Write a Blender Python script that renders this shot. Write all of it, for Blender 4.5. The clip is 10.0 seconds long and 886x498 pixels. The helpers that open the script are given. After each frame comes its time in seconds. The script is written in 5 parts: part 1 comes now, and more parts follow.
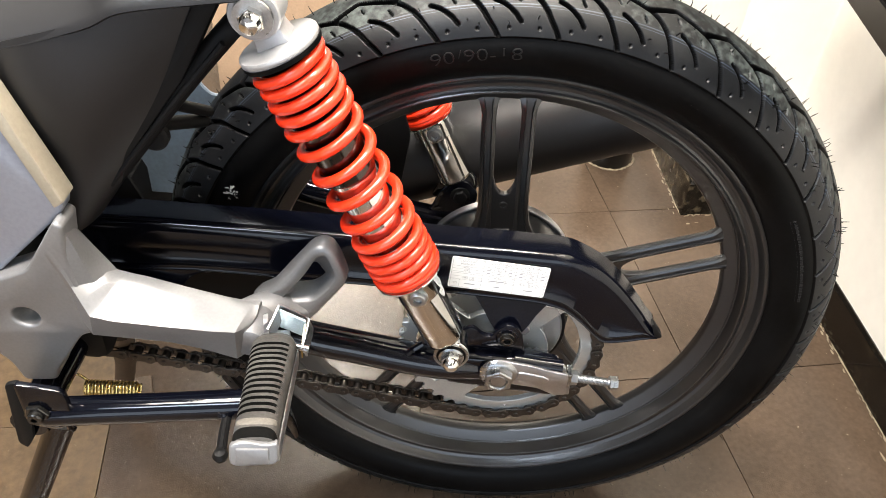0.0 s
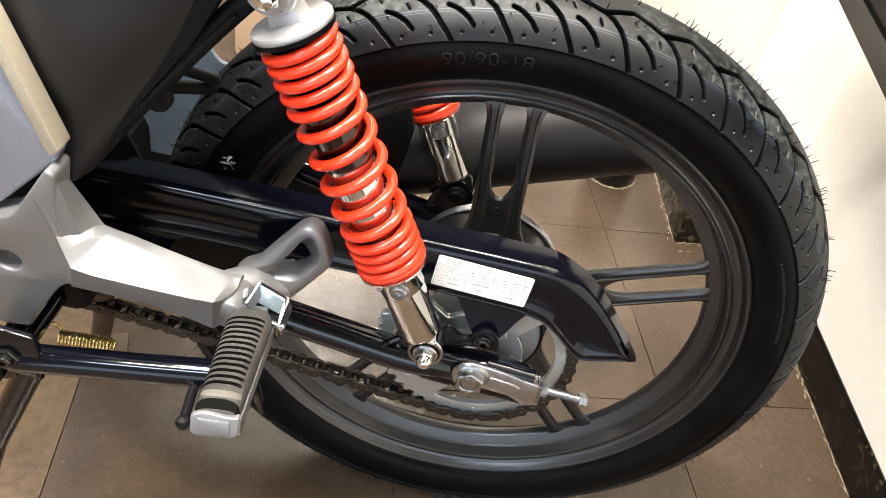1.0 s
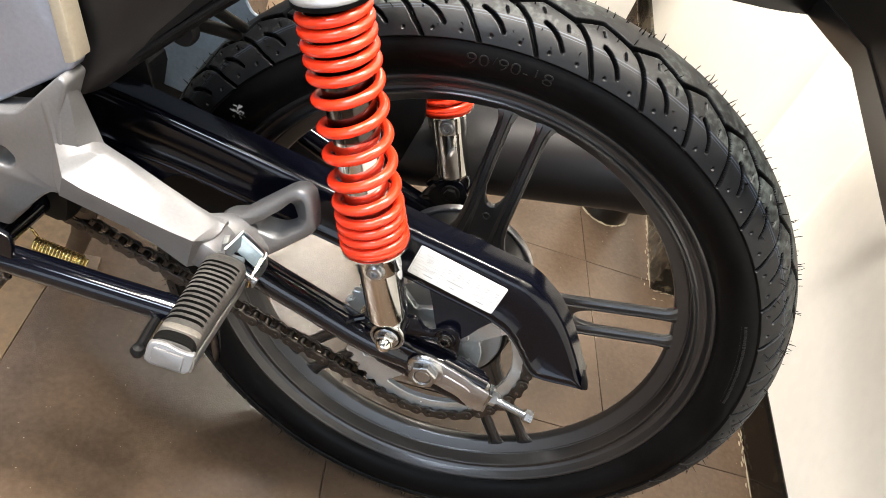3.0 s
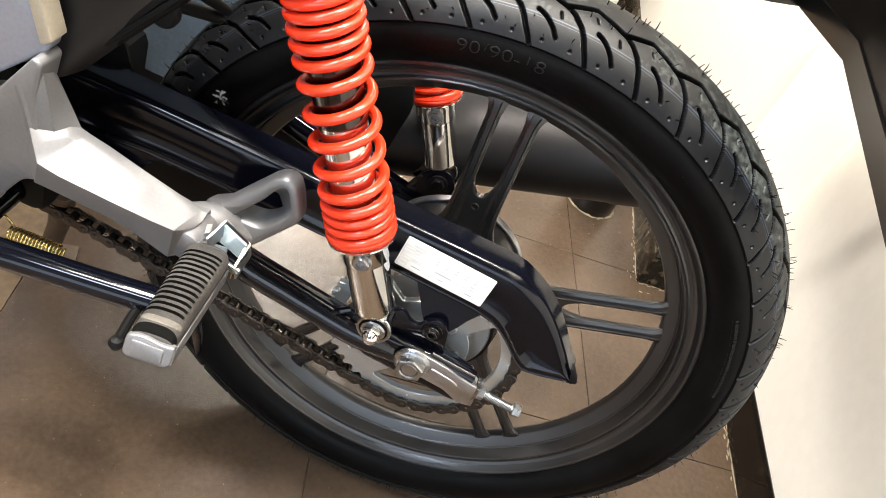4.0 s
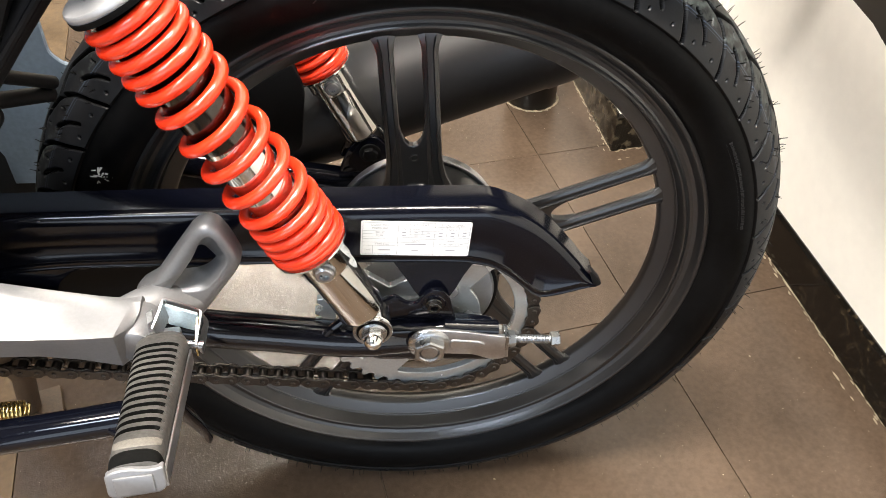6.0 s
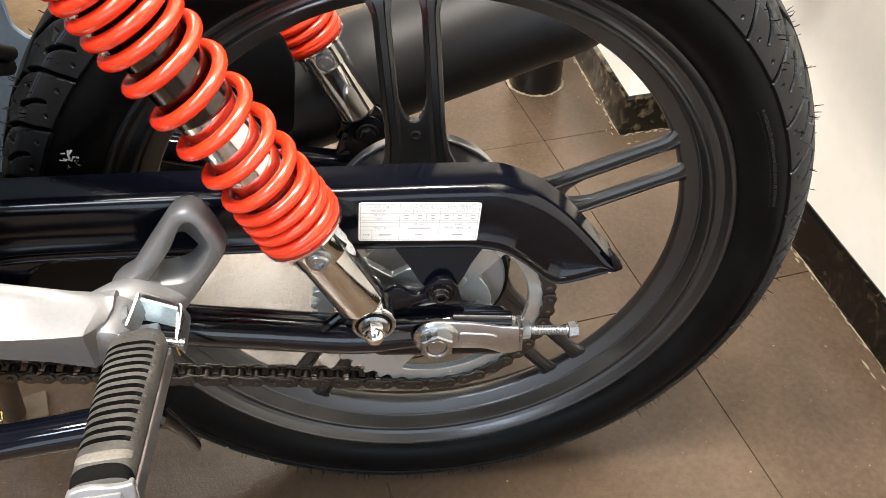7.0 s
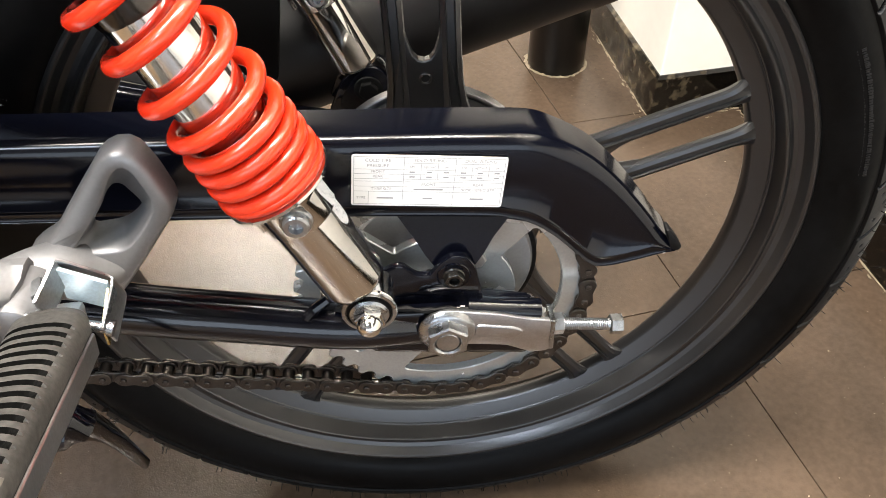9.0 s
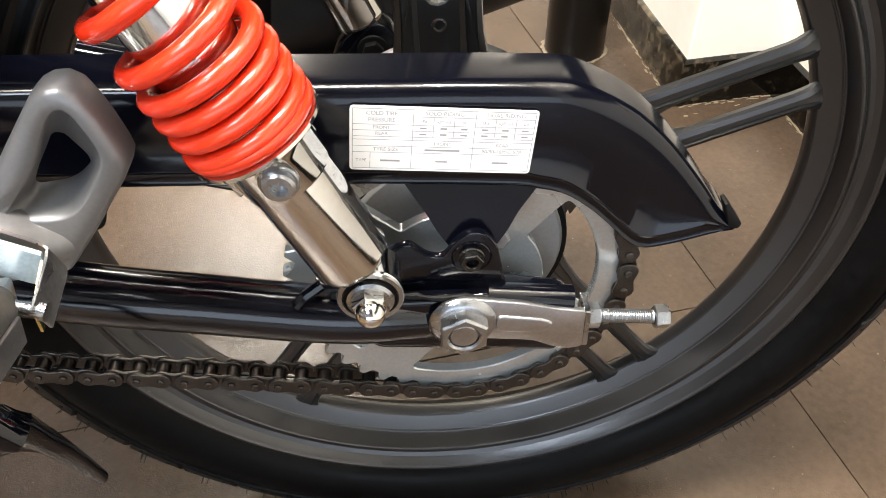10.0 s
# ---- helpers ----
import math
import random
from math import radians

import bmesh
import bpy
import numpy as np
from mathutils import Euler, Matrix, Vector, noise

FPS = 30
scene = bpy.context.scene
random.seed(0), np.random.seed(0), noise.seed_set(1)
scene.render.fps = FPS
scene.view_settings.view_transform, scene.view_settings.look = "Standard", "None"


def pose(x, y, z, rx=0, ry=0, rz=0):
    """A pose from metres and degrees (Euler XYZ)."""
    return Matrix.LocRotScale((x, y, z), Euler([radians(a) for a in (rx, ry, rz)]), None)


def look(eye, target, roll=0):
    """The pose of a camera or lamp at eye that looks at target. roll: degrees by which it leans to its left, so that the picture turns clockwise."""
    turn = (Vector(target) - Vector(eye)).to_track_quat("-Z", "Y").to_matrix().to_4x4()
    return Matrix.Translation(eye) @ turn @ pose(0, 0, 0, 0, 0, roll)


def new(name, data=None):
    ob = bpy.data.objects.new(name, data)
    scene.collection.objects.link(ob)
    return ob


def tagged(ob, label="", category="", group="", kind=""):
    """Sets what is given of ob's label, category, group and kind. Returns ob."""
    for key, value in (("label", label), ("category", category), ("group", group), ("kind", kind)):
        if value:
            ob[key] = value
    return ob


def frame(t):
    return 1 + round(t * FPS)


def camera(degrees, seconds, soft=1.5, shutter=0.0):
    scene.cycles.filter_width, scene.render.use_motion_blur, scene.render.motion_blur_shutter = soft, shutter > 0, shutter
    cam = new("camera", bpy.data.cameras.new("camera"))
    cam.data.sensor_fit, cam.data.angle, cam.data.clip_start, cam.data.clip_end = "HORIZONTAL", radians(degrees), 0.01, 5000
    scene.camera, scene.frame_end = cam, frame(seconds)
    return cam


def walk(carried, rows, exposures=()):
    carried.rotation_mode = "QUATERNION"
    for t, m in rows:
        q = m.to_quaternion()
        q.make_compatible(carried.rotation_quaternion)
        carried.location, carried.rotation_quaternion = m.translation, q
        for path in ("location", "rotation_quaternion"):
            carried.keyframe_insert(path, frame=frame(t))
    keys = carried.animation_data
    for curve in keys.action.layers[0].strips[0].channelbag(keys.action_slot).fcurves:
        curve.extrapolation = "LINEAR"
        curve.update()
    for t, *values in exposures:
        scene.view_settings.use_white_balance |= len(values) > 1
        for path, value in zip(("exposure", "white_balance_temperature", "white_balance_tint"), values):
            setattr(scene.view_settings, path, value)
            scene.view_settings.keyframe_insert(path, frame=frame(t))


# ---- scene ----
cam = camera(57.6, 10.0, soft=0.65)
PATH = [
    (0.0, (-0.0609, -0.5738, 0.8192), (-0.0522, 0.1951, 0.1799), 4.71),
    (0.5, (-0.0555, -0.5727, 0.8189), (-0.0454, 0.1921, 0.1747), 8.30),
    (1.0, (-0.0553, -0.5729, 0.8229), (-0.0399, 0.1924, 0.1793), 12.44),
    (1.5, (-0.0535, -0.5809, 0.8271), (-0.0442, 0.1864, 0.1859), 15.76),
    (2.0, (-0.0529, -0.584, 0.8312), (-0.037, 0.1859, 0.1932), 20.12),
    (2.5, (-0.0523, -0.5856, 0.8298), (-0.039, 0.1859, 0.1937), 24.37),
    (4.0, (-0.0556, -0.5758, 0.8136), (0.0019, 0.1941, 0.1781), 27.36),
    (4.5, (-0.051, -0.5611, 0.8168), (0.0147, 0.1991, 0.1704), 18.41),
    (5.0, (-0.0417, -0.5484, 0.8113), (0.031, 0.2072, 0.1604), 9.94),
    (5.5, (-0.038, -0.5367, 0.7991), (0.039, 0.2014, 0.1288), 4.25),
    (6.0, (-0.0365, -0.5204, 0.7761), (0.0438, 0.2139, 0.1021), 2.16),
    (7.5, (-0.0357, -0.469, 0.7143), (0.0381, 0.2629, 0.037), 0.54),
    (8.0, (-0.0375, -0.4498, 0.6922), (0.0322, 0.2858, 0.0184), 0.21),
    (8.5, (-0.034, -0.4341, 0.6656), (0.0321, 0.3034, -0.0065), 0.11),
    (9.0, (-0.0316, -0.4184, 0.6438), (0.0367, 0.3196, -0.0276), 1.11),
    (9.5, (-0.0302, -0.3993, 0.6166), (0.0312, 0.3392, -0.0549), 1.39),
    (10.0, (-0.0306, -0.3754, 0.5866), (0.027, 0.3675, -0.0804), 0.83),
]
walk(cam, [(t, look(eye, target, roll)) for t, eye, target, roll in PATH])

# ---- light ----
world = bpy.data.worlds.new("world")
scene.world = world
world.use_nodes = True
world.node_tree.nodes["Background"].inputs[0].default_value = (1.0, 0.95, 0.88, 1)
world.node_tree.nodes["Background"].inputs[1].default_value = 0.01
scene.view_settings.exposure = 0.66


def lamp(name, x, y, z, sx, sy, watts, color, aim):
    data = bpy.data.lights.new(name, "AREA")
    data.shape, data.size, data.size_y, data.energy, data.color = "RECTANGLE", sx, sy, watts, color
    ob = new(name, data)
    ob.matrix_world = look((x, y, z), aim)
    return ob


WARM = (1.0, 0.928, 0.835)
COOL = (0.74, 0.85, 1.0)
lamp("ceiling_light", -0.74, 3.32, 2.70, 0.42, 0.38, 70, (1.0, 0.91, 0.77), (-0.74, 3.33, 0))
lamp("ceiling_light", -0.58, 2.42, 2.70, 0.26, 0.26, 14, (1.0, 0.91, 0.77), (-0.58, 2.43, 0))
for lx, ly, watts in ((-1.15, -0.25, 26), (-0.68, -0.25, 28), (-0.21, -0.32, 33), (0.26, -0.42, 42)):
    lamp("ceiling_light", lx, ly, 2.70, 0.26, 0.26, watts, WARM, (lx, ly + 0.01, 0))
lamp("ceiling_light", -1.15, -0.80, 2.70, 0.9, 0.40, 52, WARM, (-1.15, -0.79, 0))
# Strip added to make the rim band shine; no such fixture is known.
lamp("ceiling_light", -0.70, 1.30, 2.70, 2.4, 0.14, 12, (0.95, 0.96, 1.0), (-0.70, 1.31, 0))
# Cool fill added towards the front; no fixture is known at this spot.
lamp("ceiling_light", -1.30, -2.00, 2.70, 1.3, 0.45, 40, COOL, (-1.30, -1.99, 0))
lamp("window_light", -0.40, -2.84, 0.66, 2.5, 1.06, 17, COOL, (-0.40, 0.0, 0.66))


# ---- materials ----
def material(name, color, rough=0.5, metal=0.0, vary=0.0, grain=0.0, scale=60.0, spec=0.5, coat=0.0, coat_rough=0.05, rough_vary=0.0, second=None, bump_scale=None, span=(0.36, 0.64)):
    """A surface with stains and grain: vary lightens and darkens it at two sizes, grain is its relief in metres."""
    m = bpy.data.materials.new(name)
    m.use_nodes = True
    nt = m.node_tree
    b = nt.nodes["Principled BSDF"]
    b.inputs["Base Color"].default_value = (*color, 1)
    b.inputs["Roughness"].default_value = rough
    b.inputs["Metallic"].default_value = metal
    b.inputs["Specular IOR Level"].default_value = spec
    b.inputs["Coat Weight"].default_value = coat
    b.inputs["Coat Roughness"].default_value = coat_rough
    co = nt.nodes.new("ShaderNodeTexCoord")
    big = nt.nodes.new("ShaderNodeTexNoise")
    big.inputs["Scale"].default_value, big.inputs["Detail"].default_value = scale * 0.22, 5
    fine = nt.nodes.new("ShaderNodeTexNoise")
    fine.inputs["Scale"].default_value, fine.inputs["Detail"].default_value = scale * 4, 4
    for n in (big, fine):
        nt.links.new(co.outputs["Object"], n.inputs["Vector"])
    if vary:
        mix = nt.nodes.new("ShaderNodeMix")
        mix.data_type = "RGBA"
        add = nt.nodes.new("ShaderNodeMath")
        add.operation = "MULTIPLY_ADD"
        add.inputs[1].default_value = 0.45
        nt.links.new(fine.outputs["Fac"], add.inputs[0])
        half = nt.nodes.new("ShaderNodeMath")
        half.operation = "MULTIPLY"
        half.inputs[1].default_value = 0.55
        nt.links.new(big.outputs["Fac"], half.inputs[0])
        nt.links.new(half.outputs[0], add.inputs[2])
        ramp = nt.nodes.new("ShaderNodeMapRange")
        ramp.inputs["From Min"].default_value, ramp.inputs["From Max"].default_value = span
        nt.links.new(add.outputs[0], ramp.inputs["Value"])
        other = second or tuple(c * (1 + vary) for c in color)
        mix.inputs["A"].default_value = (*(c * (1 - vary) for c in color), 1)
        mix.inputs["B"].default_value = (*other, 1)
        nt.links.new(ramp.outputs["Result"], mix.inputs["Factor"])
        nt.links.new(mix.outputs["Result"], b.inputs["Base Color"])
    if rough_vary:
        rr = nt.nodes.new("ShaderNodeMapRange")
        rr.inputs["From Min"].default_value, rr.inputs["From Max"].default_value = 0.3, 0.7
        rr.inputs["To Min"].default_value, rr.inputs["To Max"].default_value = max(0.02, rough - rough_vary), rough + rough_vary
        nt.links.new(big.outputs["Fac"], rr.inputs["Value"])
        nt.links.new(rr.outputs["Result"], b.inputs["Roughness"])
    if grain:
        bump = nt.nodes.new("ShaderNodeBump")
        bump.inputs["Strength"].default_value, bump.inputs["Distance"].default_value = 1.0, grain
        src = fine
        if bump_scale:
            src = nt.nodes.new("ShaderNodeTexNoise")
            src.inputs["Scale"].default_value, src.inputs["Detail"].default_value = bump_scale, 3
            nt.links.new(co.outputs["Object"], src.inputs["Vector"])
        nt.links.new(src.outputs["Fac"], bump.inputs["Height"])
        nt.links.new(bump.outputs["Normal"], b.inputs["Normal"])
    return m


M = {
    "tile": material("floor_tile", (0.070, 0.0485, 0.033), 0.15, vary=0.20, grain=0.00030, scale=40, rough_vary=0.04, bump_scale=640, spec=0.34),
    "tile_beige": material("beige_tile", (0.100, 0.064, 0.032), 0.34, vary=0.42, grain=0.0002, scale=26, rough_vary=0.10, bump_scale=700),
    "grout": material("grout", (0.19, 0.15, 0.105), 0.8, vary=0.4, scale=120),
    "wall": material("white_wall", (0.89, 0.85, 0.765), 0.35, vary=0.03, scale=12),
    # Unseen ceiling and walls: dark tones chosen to cut bounce and deepen blacks.
    "ceiling": material("unseen_dark_ceiling", (0.10, 0.10, 0.10), 0.8, vary=0.05, scale=10),
    "far_wall": material("unseen_dark_wall", (0.10, 0.10, 0.11), 0.7, vary=0.05, scale=10),
    "skirting": material("black_marble", (0.010, 0.008, 0.006), 0.12, vary=0.6, scale=30, second=(0.10, 0.072, 0.040), rough_vary=0.08, span=(0.54, 0.78)),
    "smeared": material("plastered_marble", (0.012, 0.010, 0.007), 0.22, vary=0.6, scale=16, second=(0.19, 0.15, 0.095), rough_vary=0.12, span=(0.50, 0.72)),
    "dust": material("plaster_dust", (0.21, 0.17, 0.115), 0.9, vary=0.4, scale=200, grain=0.001),
    "rubber": material("tyre_rubber", (0.0020, 0.0020, 0.0021), 0.40, vary=0.6, scale=45, grain=0.00010, rough_vary=0.16, spec=0.10),
    "tread": material("dusted_tread_rubber", (0.0034, 0.0039, 0.0048), 0.50, vary=0.3, scale=50, grain=0.00012, rough_vary=0.1, second=(0.070, 0.083, 0.079), spec=0.3, span=(0.48, 0.70)),
    # Shoulder rubber with its bluish sheen put into the colour.
    "shoulder": material("shoulder_sheen_rubber", (0.0034, 0.0040, 0.0052), 0.46, vary=0.3, scale=120, grain=0.00008, rough_vary=0.08, spec=0.35),
    "stripe": material("blue_mould_line", (0.020, 0.030, 0.048), 0.45, vary=0.4, scale=150),
    "rim": material("satin_black_cast", (0.0058, 0.0058, 0.0062), 0.33, vary=0.25, scale=150, grain=0.00003, rough_vary=0.01, spec=1.0, bump_scale=1600),
    "gloss": material("gloss_black_paint", (0.0016, 0.0019, 0.0038), 0.08, vary=0.2, scale=60, spec=0.42),
    "guardpaint": material("guard_black_plastic", (0.0015, 0.0018, 0.0040), 0.15, vary=0.2, scale=60, spec=0.38),
    "armpaint": material("soft_black_arm_paint", (0.0020, 0.0023, 0.0046), 0.11, vary=0.3, scale=160, grain=0.00003, rough_vary=0.04, spec=0.6, bump_scale=1500),
    "satin": material("charcoal_plastic", (0.0070, 0.0066, 0.0070), 0.42, vary=0.12, scale=80, grain=0.00004, bump_scale=2500),
    "muffler": material("muffler_black", (0.0065, 0.0066, 0.0074), 0.45, vary=0.2, scale=60, grain=0.00003, spec=0.5),
    "plastic": material("black_plastic", (0.0018, 0.0018, 0.0020), 0.62, vary=0.2, scale=90, grain=0.00004, spec=0.22),
    "silver": material("silver_paint", (0.215, 0.215, 0.220), 0.40, 0.55, vary=0.07, scale=120, grain=0.00003, rough_vary=0.05, bump_scale=1800),
    "chrome": material("chrome", (0.75, 0.73, 0.69), 0.09, 1.0, vary=0.06, scale=90, rough_vary=0.04),
    "smoke": material("dark_chrome", (0.075, 0.068, 0.062), 0.16, 1.0, vary=0.2, scale=90),
    "zinc": material("zinc_plate", (0.42, 0.43, 0.44), 0.30, 1.0, vary=0.16, scale=160, rough_vary=0.1, grain=0.00003),
    "zincblue": material("blue_zinc_plate", (0.38, 0.49, 0.56), 0.30, 0.2, vary=0.2, scale=160, rough_vary=0.1, grain=0.00003),
    "alloy": material("cast_alloy", (0.50, 0.50, 0.51), 0.36, 1.0, vary=0.12, scale=200, grain=0.00006, rough_vary=0.08),
    "cup": material("silver_lacquer", (0.40, 0.40, 0.41), 0.36, 0.45, vary=0.06, scale=120, rough_vary=0.05),
    "sprocket": material("sprocket_steel", (0.58, 0.61, 0.61), 0.24, 0.7, vary=0.12, scale=140, rough_vary=0.08),
    "chain": material("chain_steel", (0.062, 0.054, 0.047), 0.34, 0.85, vary=0.35, scale=260, rough_vary=0.1),
    "roller": material("chain_roller", (0.007, 0.0065, 0.006), 0.2, 0.3, vary=0.3, scale=300),
    "red": material("red_spring_paint", (0.80, 0.036, 0.008), 0.24, vary=0.06, scale=80, coat=0.5, coat_rough=0.12),
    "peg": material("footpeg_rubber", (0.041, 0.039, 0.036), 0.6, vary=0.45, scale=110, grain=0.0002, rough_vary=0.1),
    # Near-black copy of the peg rubber for groove shade and the dark tip.
    "pegdark": material("dark_tip_groove_shade", (0.0030, 0.0030, 0.0028), 0.85, vary=0.3, scale=200, spec=0.06),
    "pegpale": material("scuffed_pale_rubber", (0.105, 0.097, 0.084), 0.6, vary=0.25, scale=200, grain=0.0002),
    "label": material("white_label", (0.86, 0.86, 0.86), 0.35, vary=0.02, scale=100),
    "ink": material("grey_ink", (0.33, 0.33, 0.34), 0.5),
    "darkbolt": material("black_zinc_bolt", (0.055, 0.053, 0.050), 0.26, 0.9, vary=0.25, scale=300),
    "hubgrey": material("grey_hub_paint", (0.36, 0.36, 0.36), 0.42, 0.2, vary=0.08, scale=140, rough_vary=0.06),
    "seat": material("shade_seat_vinyl", (0.010, 0.010, 0.010), 0.55, vary=0.2, scale=60, grain=0.0003),
    "brass": material("yellow_zinc_spring", (0.62, 0.50, 0.22), 0.25, 1.0, vary=0.2, scale=200),
    "rust": material("dusty_brown_steel", (0.060, 0.036, 0.018), 0.6, vary=0.4, scale=150, grain=0.0003),
    "letter": material("tyre_letter_rubber", (0.0130, 0.0130, 0.0135), 0.42, vary=0.3, scale=200, spec=0.32),
    "chalk": material("chalk_mark", (0.42, 0.42, 0.40), 0.9, vary=0.4, scale=500),
    "bluegrey": material("blue_grey_plastic", (0.13, 0.17, 0.22), 0.45, vary=0.15, scale=60),
    "silverblue": material("silver_blue_paint", (0.30, 0.33, 0.40), 0.3, 0.5, vary=0.08, scale=80, coat=0.4),
    "champagne": material("champagne_paint", (0.40, 0.36, 0.28), 0.35, 0.3, vary=0.08, scale=80),
    "carton": material("tan_cardboard", (0.42, 0.29, 0.19), 0.6, vary=0.1, scale=60),
    "glass": material("dark_glass", (0.005, 0.0045, 0.004), 0.4, vary=0.3, scale=8, spec=0.15),
    "blackmetal": material("black_frame_paint", (0.002, 0.002, 0.002), 0.28, vary=0.2, scale=60),
}


# ---- mesh helpers ----
def part(name, bm, mat, parent=None, label="", smooth=35):
    """Links a bmesh as one mesh object under a thing or a part."""
    me = bpy.data.meshes.new(name)
    bm.normal_update()
    bm.to_mesh(me)
    bm.free()
    me.materials.append(M[mat])
    for p in me.polygons:
        p.use_smooth = True
    if smooth < 180:
        me.set_sharp_from_angle(angle=radians(smooth))
    ob = new(name, me)
    if parent is not None:
        ob.parent = parent
    if label:
        ob["label"] = label
    return ob


def thing(name, label, category, group="", kind="", at=(0, 0, 0)):
    ob = new(name)
    ob.empty_display_size = 0.05
    ob.location = at
    return tagged(ob, label, category, group, kind)


def put(bm, verts, faces):
    vs = [bm.verts.new(v) for v in verts]
    for f in faces:
        try:
            bm.faces.new([vs[i] for i in f])
        except ValueError:
            pass
    return vs


def lathe(profile, seg=96, center=(0, 0, 0), axis="y", closed=True, bm=None):
    """Turns a profile of (radius, along) round an axis."""
    bm = bm or bmesh.new()
    rows = []
    for i in range(seg):
        a = 2 * math.pi * i / seg
        c, s = math.cos(a), math.sin(a)
        row = []
        for r, h in profile:
            p = {"y": (r * c, h, r * s), "z": (r * c, r * s, h), "x": (h, r * c, r * s)}[axis]
            row.append(bm.verts.new((p[0] + center[0], p[1] + center[1], p[2] + center[2])))
        rows.append(row)
    n = len(profile)
    for i in range(seg):
        a, b = rows[i], rows[(i + 1) % seg]
        for j in range(n if closed else n - 1):
            k = (j + 1) % n
            bm.faces.new((a[j], a[k], b[k], b[j]))
    bmesh.ops.recalc_face_normals(bm, faces=bm.faces)
    return bm


def frames_along(points):
    pts = [Vector(p) for p in points]
    out = []
    up = None
    for i, p in enumerate(pts):
        t = (pts[min(i + 1, len(pts) - 1)] - pts[max(i - 1, 0)]).normalized()
        if up is None:
            up = Vector((0, 0, 1)) if abs(t.z) < 0.9 else Vector((1, 0, 0))
        side = t.cross(up).normalized()
        up = side.cross(t).normalized()
        out.append((p, side, up))
    return out


def sweep(points, radius, seg=12, bm=None, flat=1.0):
    """A round bar along points; radius is a number or one for each point."""
    bm = bm or bmesh.new()
    rows = []
    for i, (p, side, up) in enumerate(frames_along(points)):
        r = radius[i] if isinstance(radius, (list, tuple)) else radius
        rows.append([bm.verts.new(p + side * (r * math.cos(2 * math.pi * k / seg)) + up * (r * flat * math.sin(2 * math.pi * k / seg))) for k in range(seg)])
    for a, b in zip(rows, rows[1:]):
        for k in range(seg):
            bm.faces.new((a[k], a[(k + 1) % seg], b[(k + 1) % seg], b[k]))
    bm.faces.new(rows[0][::-1])
    bm.faces.new(rows[-1])
    bmesh.ops.recalc_face_normals(bm, faces=bm.faces)
    return bm


def smooth_line(points, steps=6):
    """Points along a smooth line through those given."""
    pts = [Vector(p) for p in points]
    out = []
    for i in range(len(pts) - 1):
        p0, p1, p2, p3 = pts[max(i - 1, 0)], pts[i], pts[i + 1], pts[min(i + 2, len(pts) - 1)]
        for k in range(steps):
            t = k / steps
            out.append(0.5 * ((2 * p1) + (p2 - p0) * t + (2 * p0 - 5 * p1 + 4 * p2 - p3) * t * t + (3 * p1 - p0 - 3 * p2 + p3) * t ** 3))
    out.append(pts[-1])
    return out


def plate(outline, y0, y1, bevel=0.0, segs=2, holes=(), bm=None):
    """A plate with an outline in x and z between two y, with rounded edges and holes through it."""
    own = bmesh.new()
    loops = [outline, *holes]
    edges = []
    for loop in loops:
        vs = [own.verts.new((x, y0, z)) for x, z in loop]
        edges += [own.edges.new((vs[i], vs[(i + 1) % len(vs)])) for i in range(len(vs))]
    bmesh.ops.triangle_fill(own, use_beauty=True, use_dissolve=False, edges=edges)
    bmesh.ops.dissolve_limit(own, angle_limit=0.01, verts=own.verts, edges=own.edges, delimit={"NORMAL"})
    out = bmesh.ops.extrude_face_region(own, geom=own.faces[:])
    bmesh.ops.translate(own, verts=[v for v in out["geom"] if isinstance(v, bmesh.types.BMVert)], vec=(0, y1 - y0, 0))
    bmesh.ops.recalc_face_normals(own, faces=own.faces)
    if bevel:
        rim = [e for e in own.edges if len(e.link_faces) == 2 and e.calc_face_angle(0) > 0.5 and abs(e.verts[0].co.y - e.verts[1].co.y) < 1e-6]
        bmesh.ops.bevel(own, geom=rim, offset=bevel, segments=segs, profile=0.5, affect="EDGES", clamp_overlap=True)
    if bm is None:
        return own
    me = bpy.data.meshes.new("tmp")
    own.to_mesh(me)
    own.free()
    bm.from_mesh(me)
    bpy.data.meshes.remove(me)
    return bm


def box(x0, x1, y0, y1, z0, z1, bevel=0.0, segs=2):
    bm = bmesh.new()
    bmesh.ops.create_cube(bm, size=1)
    for v in bm.verts:
        v.co = ((x0 + x1) / 2 + v.co.x * (x1 - x0), (y0 + y1) / 2 + v.co.y * (y1 - y0), (z0 + z1) / 2 + v.co.z * (z1 - z0))
    if bevel:
        bmesh.ops.bevel(bm, geom=bm.edges[:], offset=bevel, segments=segs, profile=0.5, affect="EDGES")
    return bm


def moved(bm, m):
    bmesh.ops.transform(bm, matrix=m, verts=bm.verts)
    return bm


def joined(*bms):
    first = bms[0]
    for b in bms[1:]:
        me = bpy.data.meshes.new("tmp")
        b.to_mesh(me)
        b.free()
        first.from_mesh(me)
        bpy.data.meshes.remove(me)
    return first


def rounded(points, r, steps=4):
    """An outline with its corners rounded."""
    out = []
    n = len(points)
    for i in range(n):
        p, a, b = Vector(points[i]), Vector(points[i - 1]), Vector(points[(i + 1) % n])
        u, v = (a - p), (b - p)
        d = min(r, u.length * 0.45, v.length * 0.45)
        u, v = p + u.normalized() * d, p + v.normalized() * d
        for k in range(steps + 1):
            t = k / steps
            q = u * (1 - t) ** 2 + p * 2 * t * (1 - t) + v * t * t
            out.append((q.x, q.y))
    return out


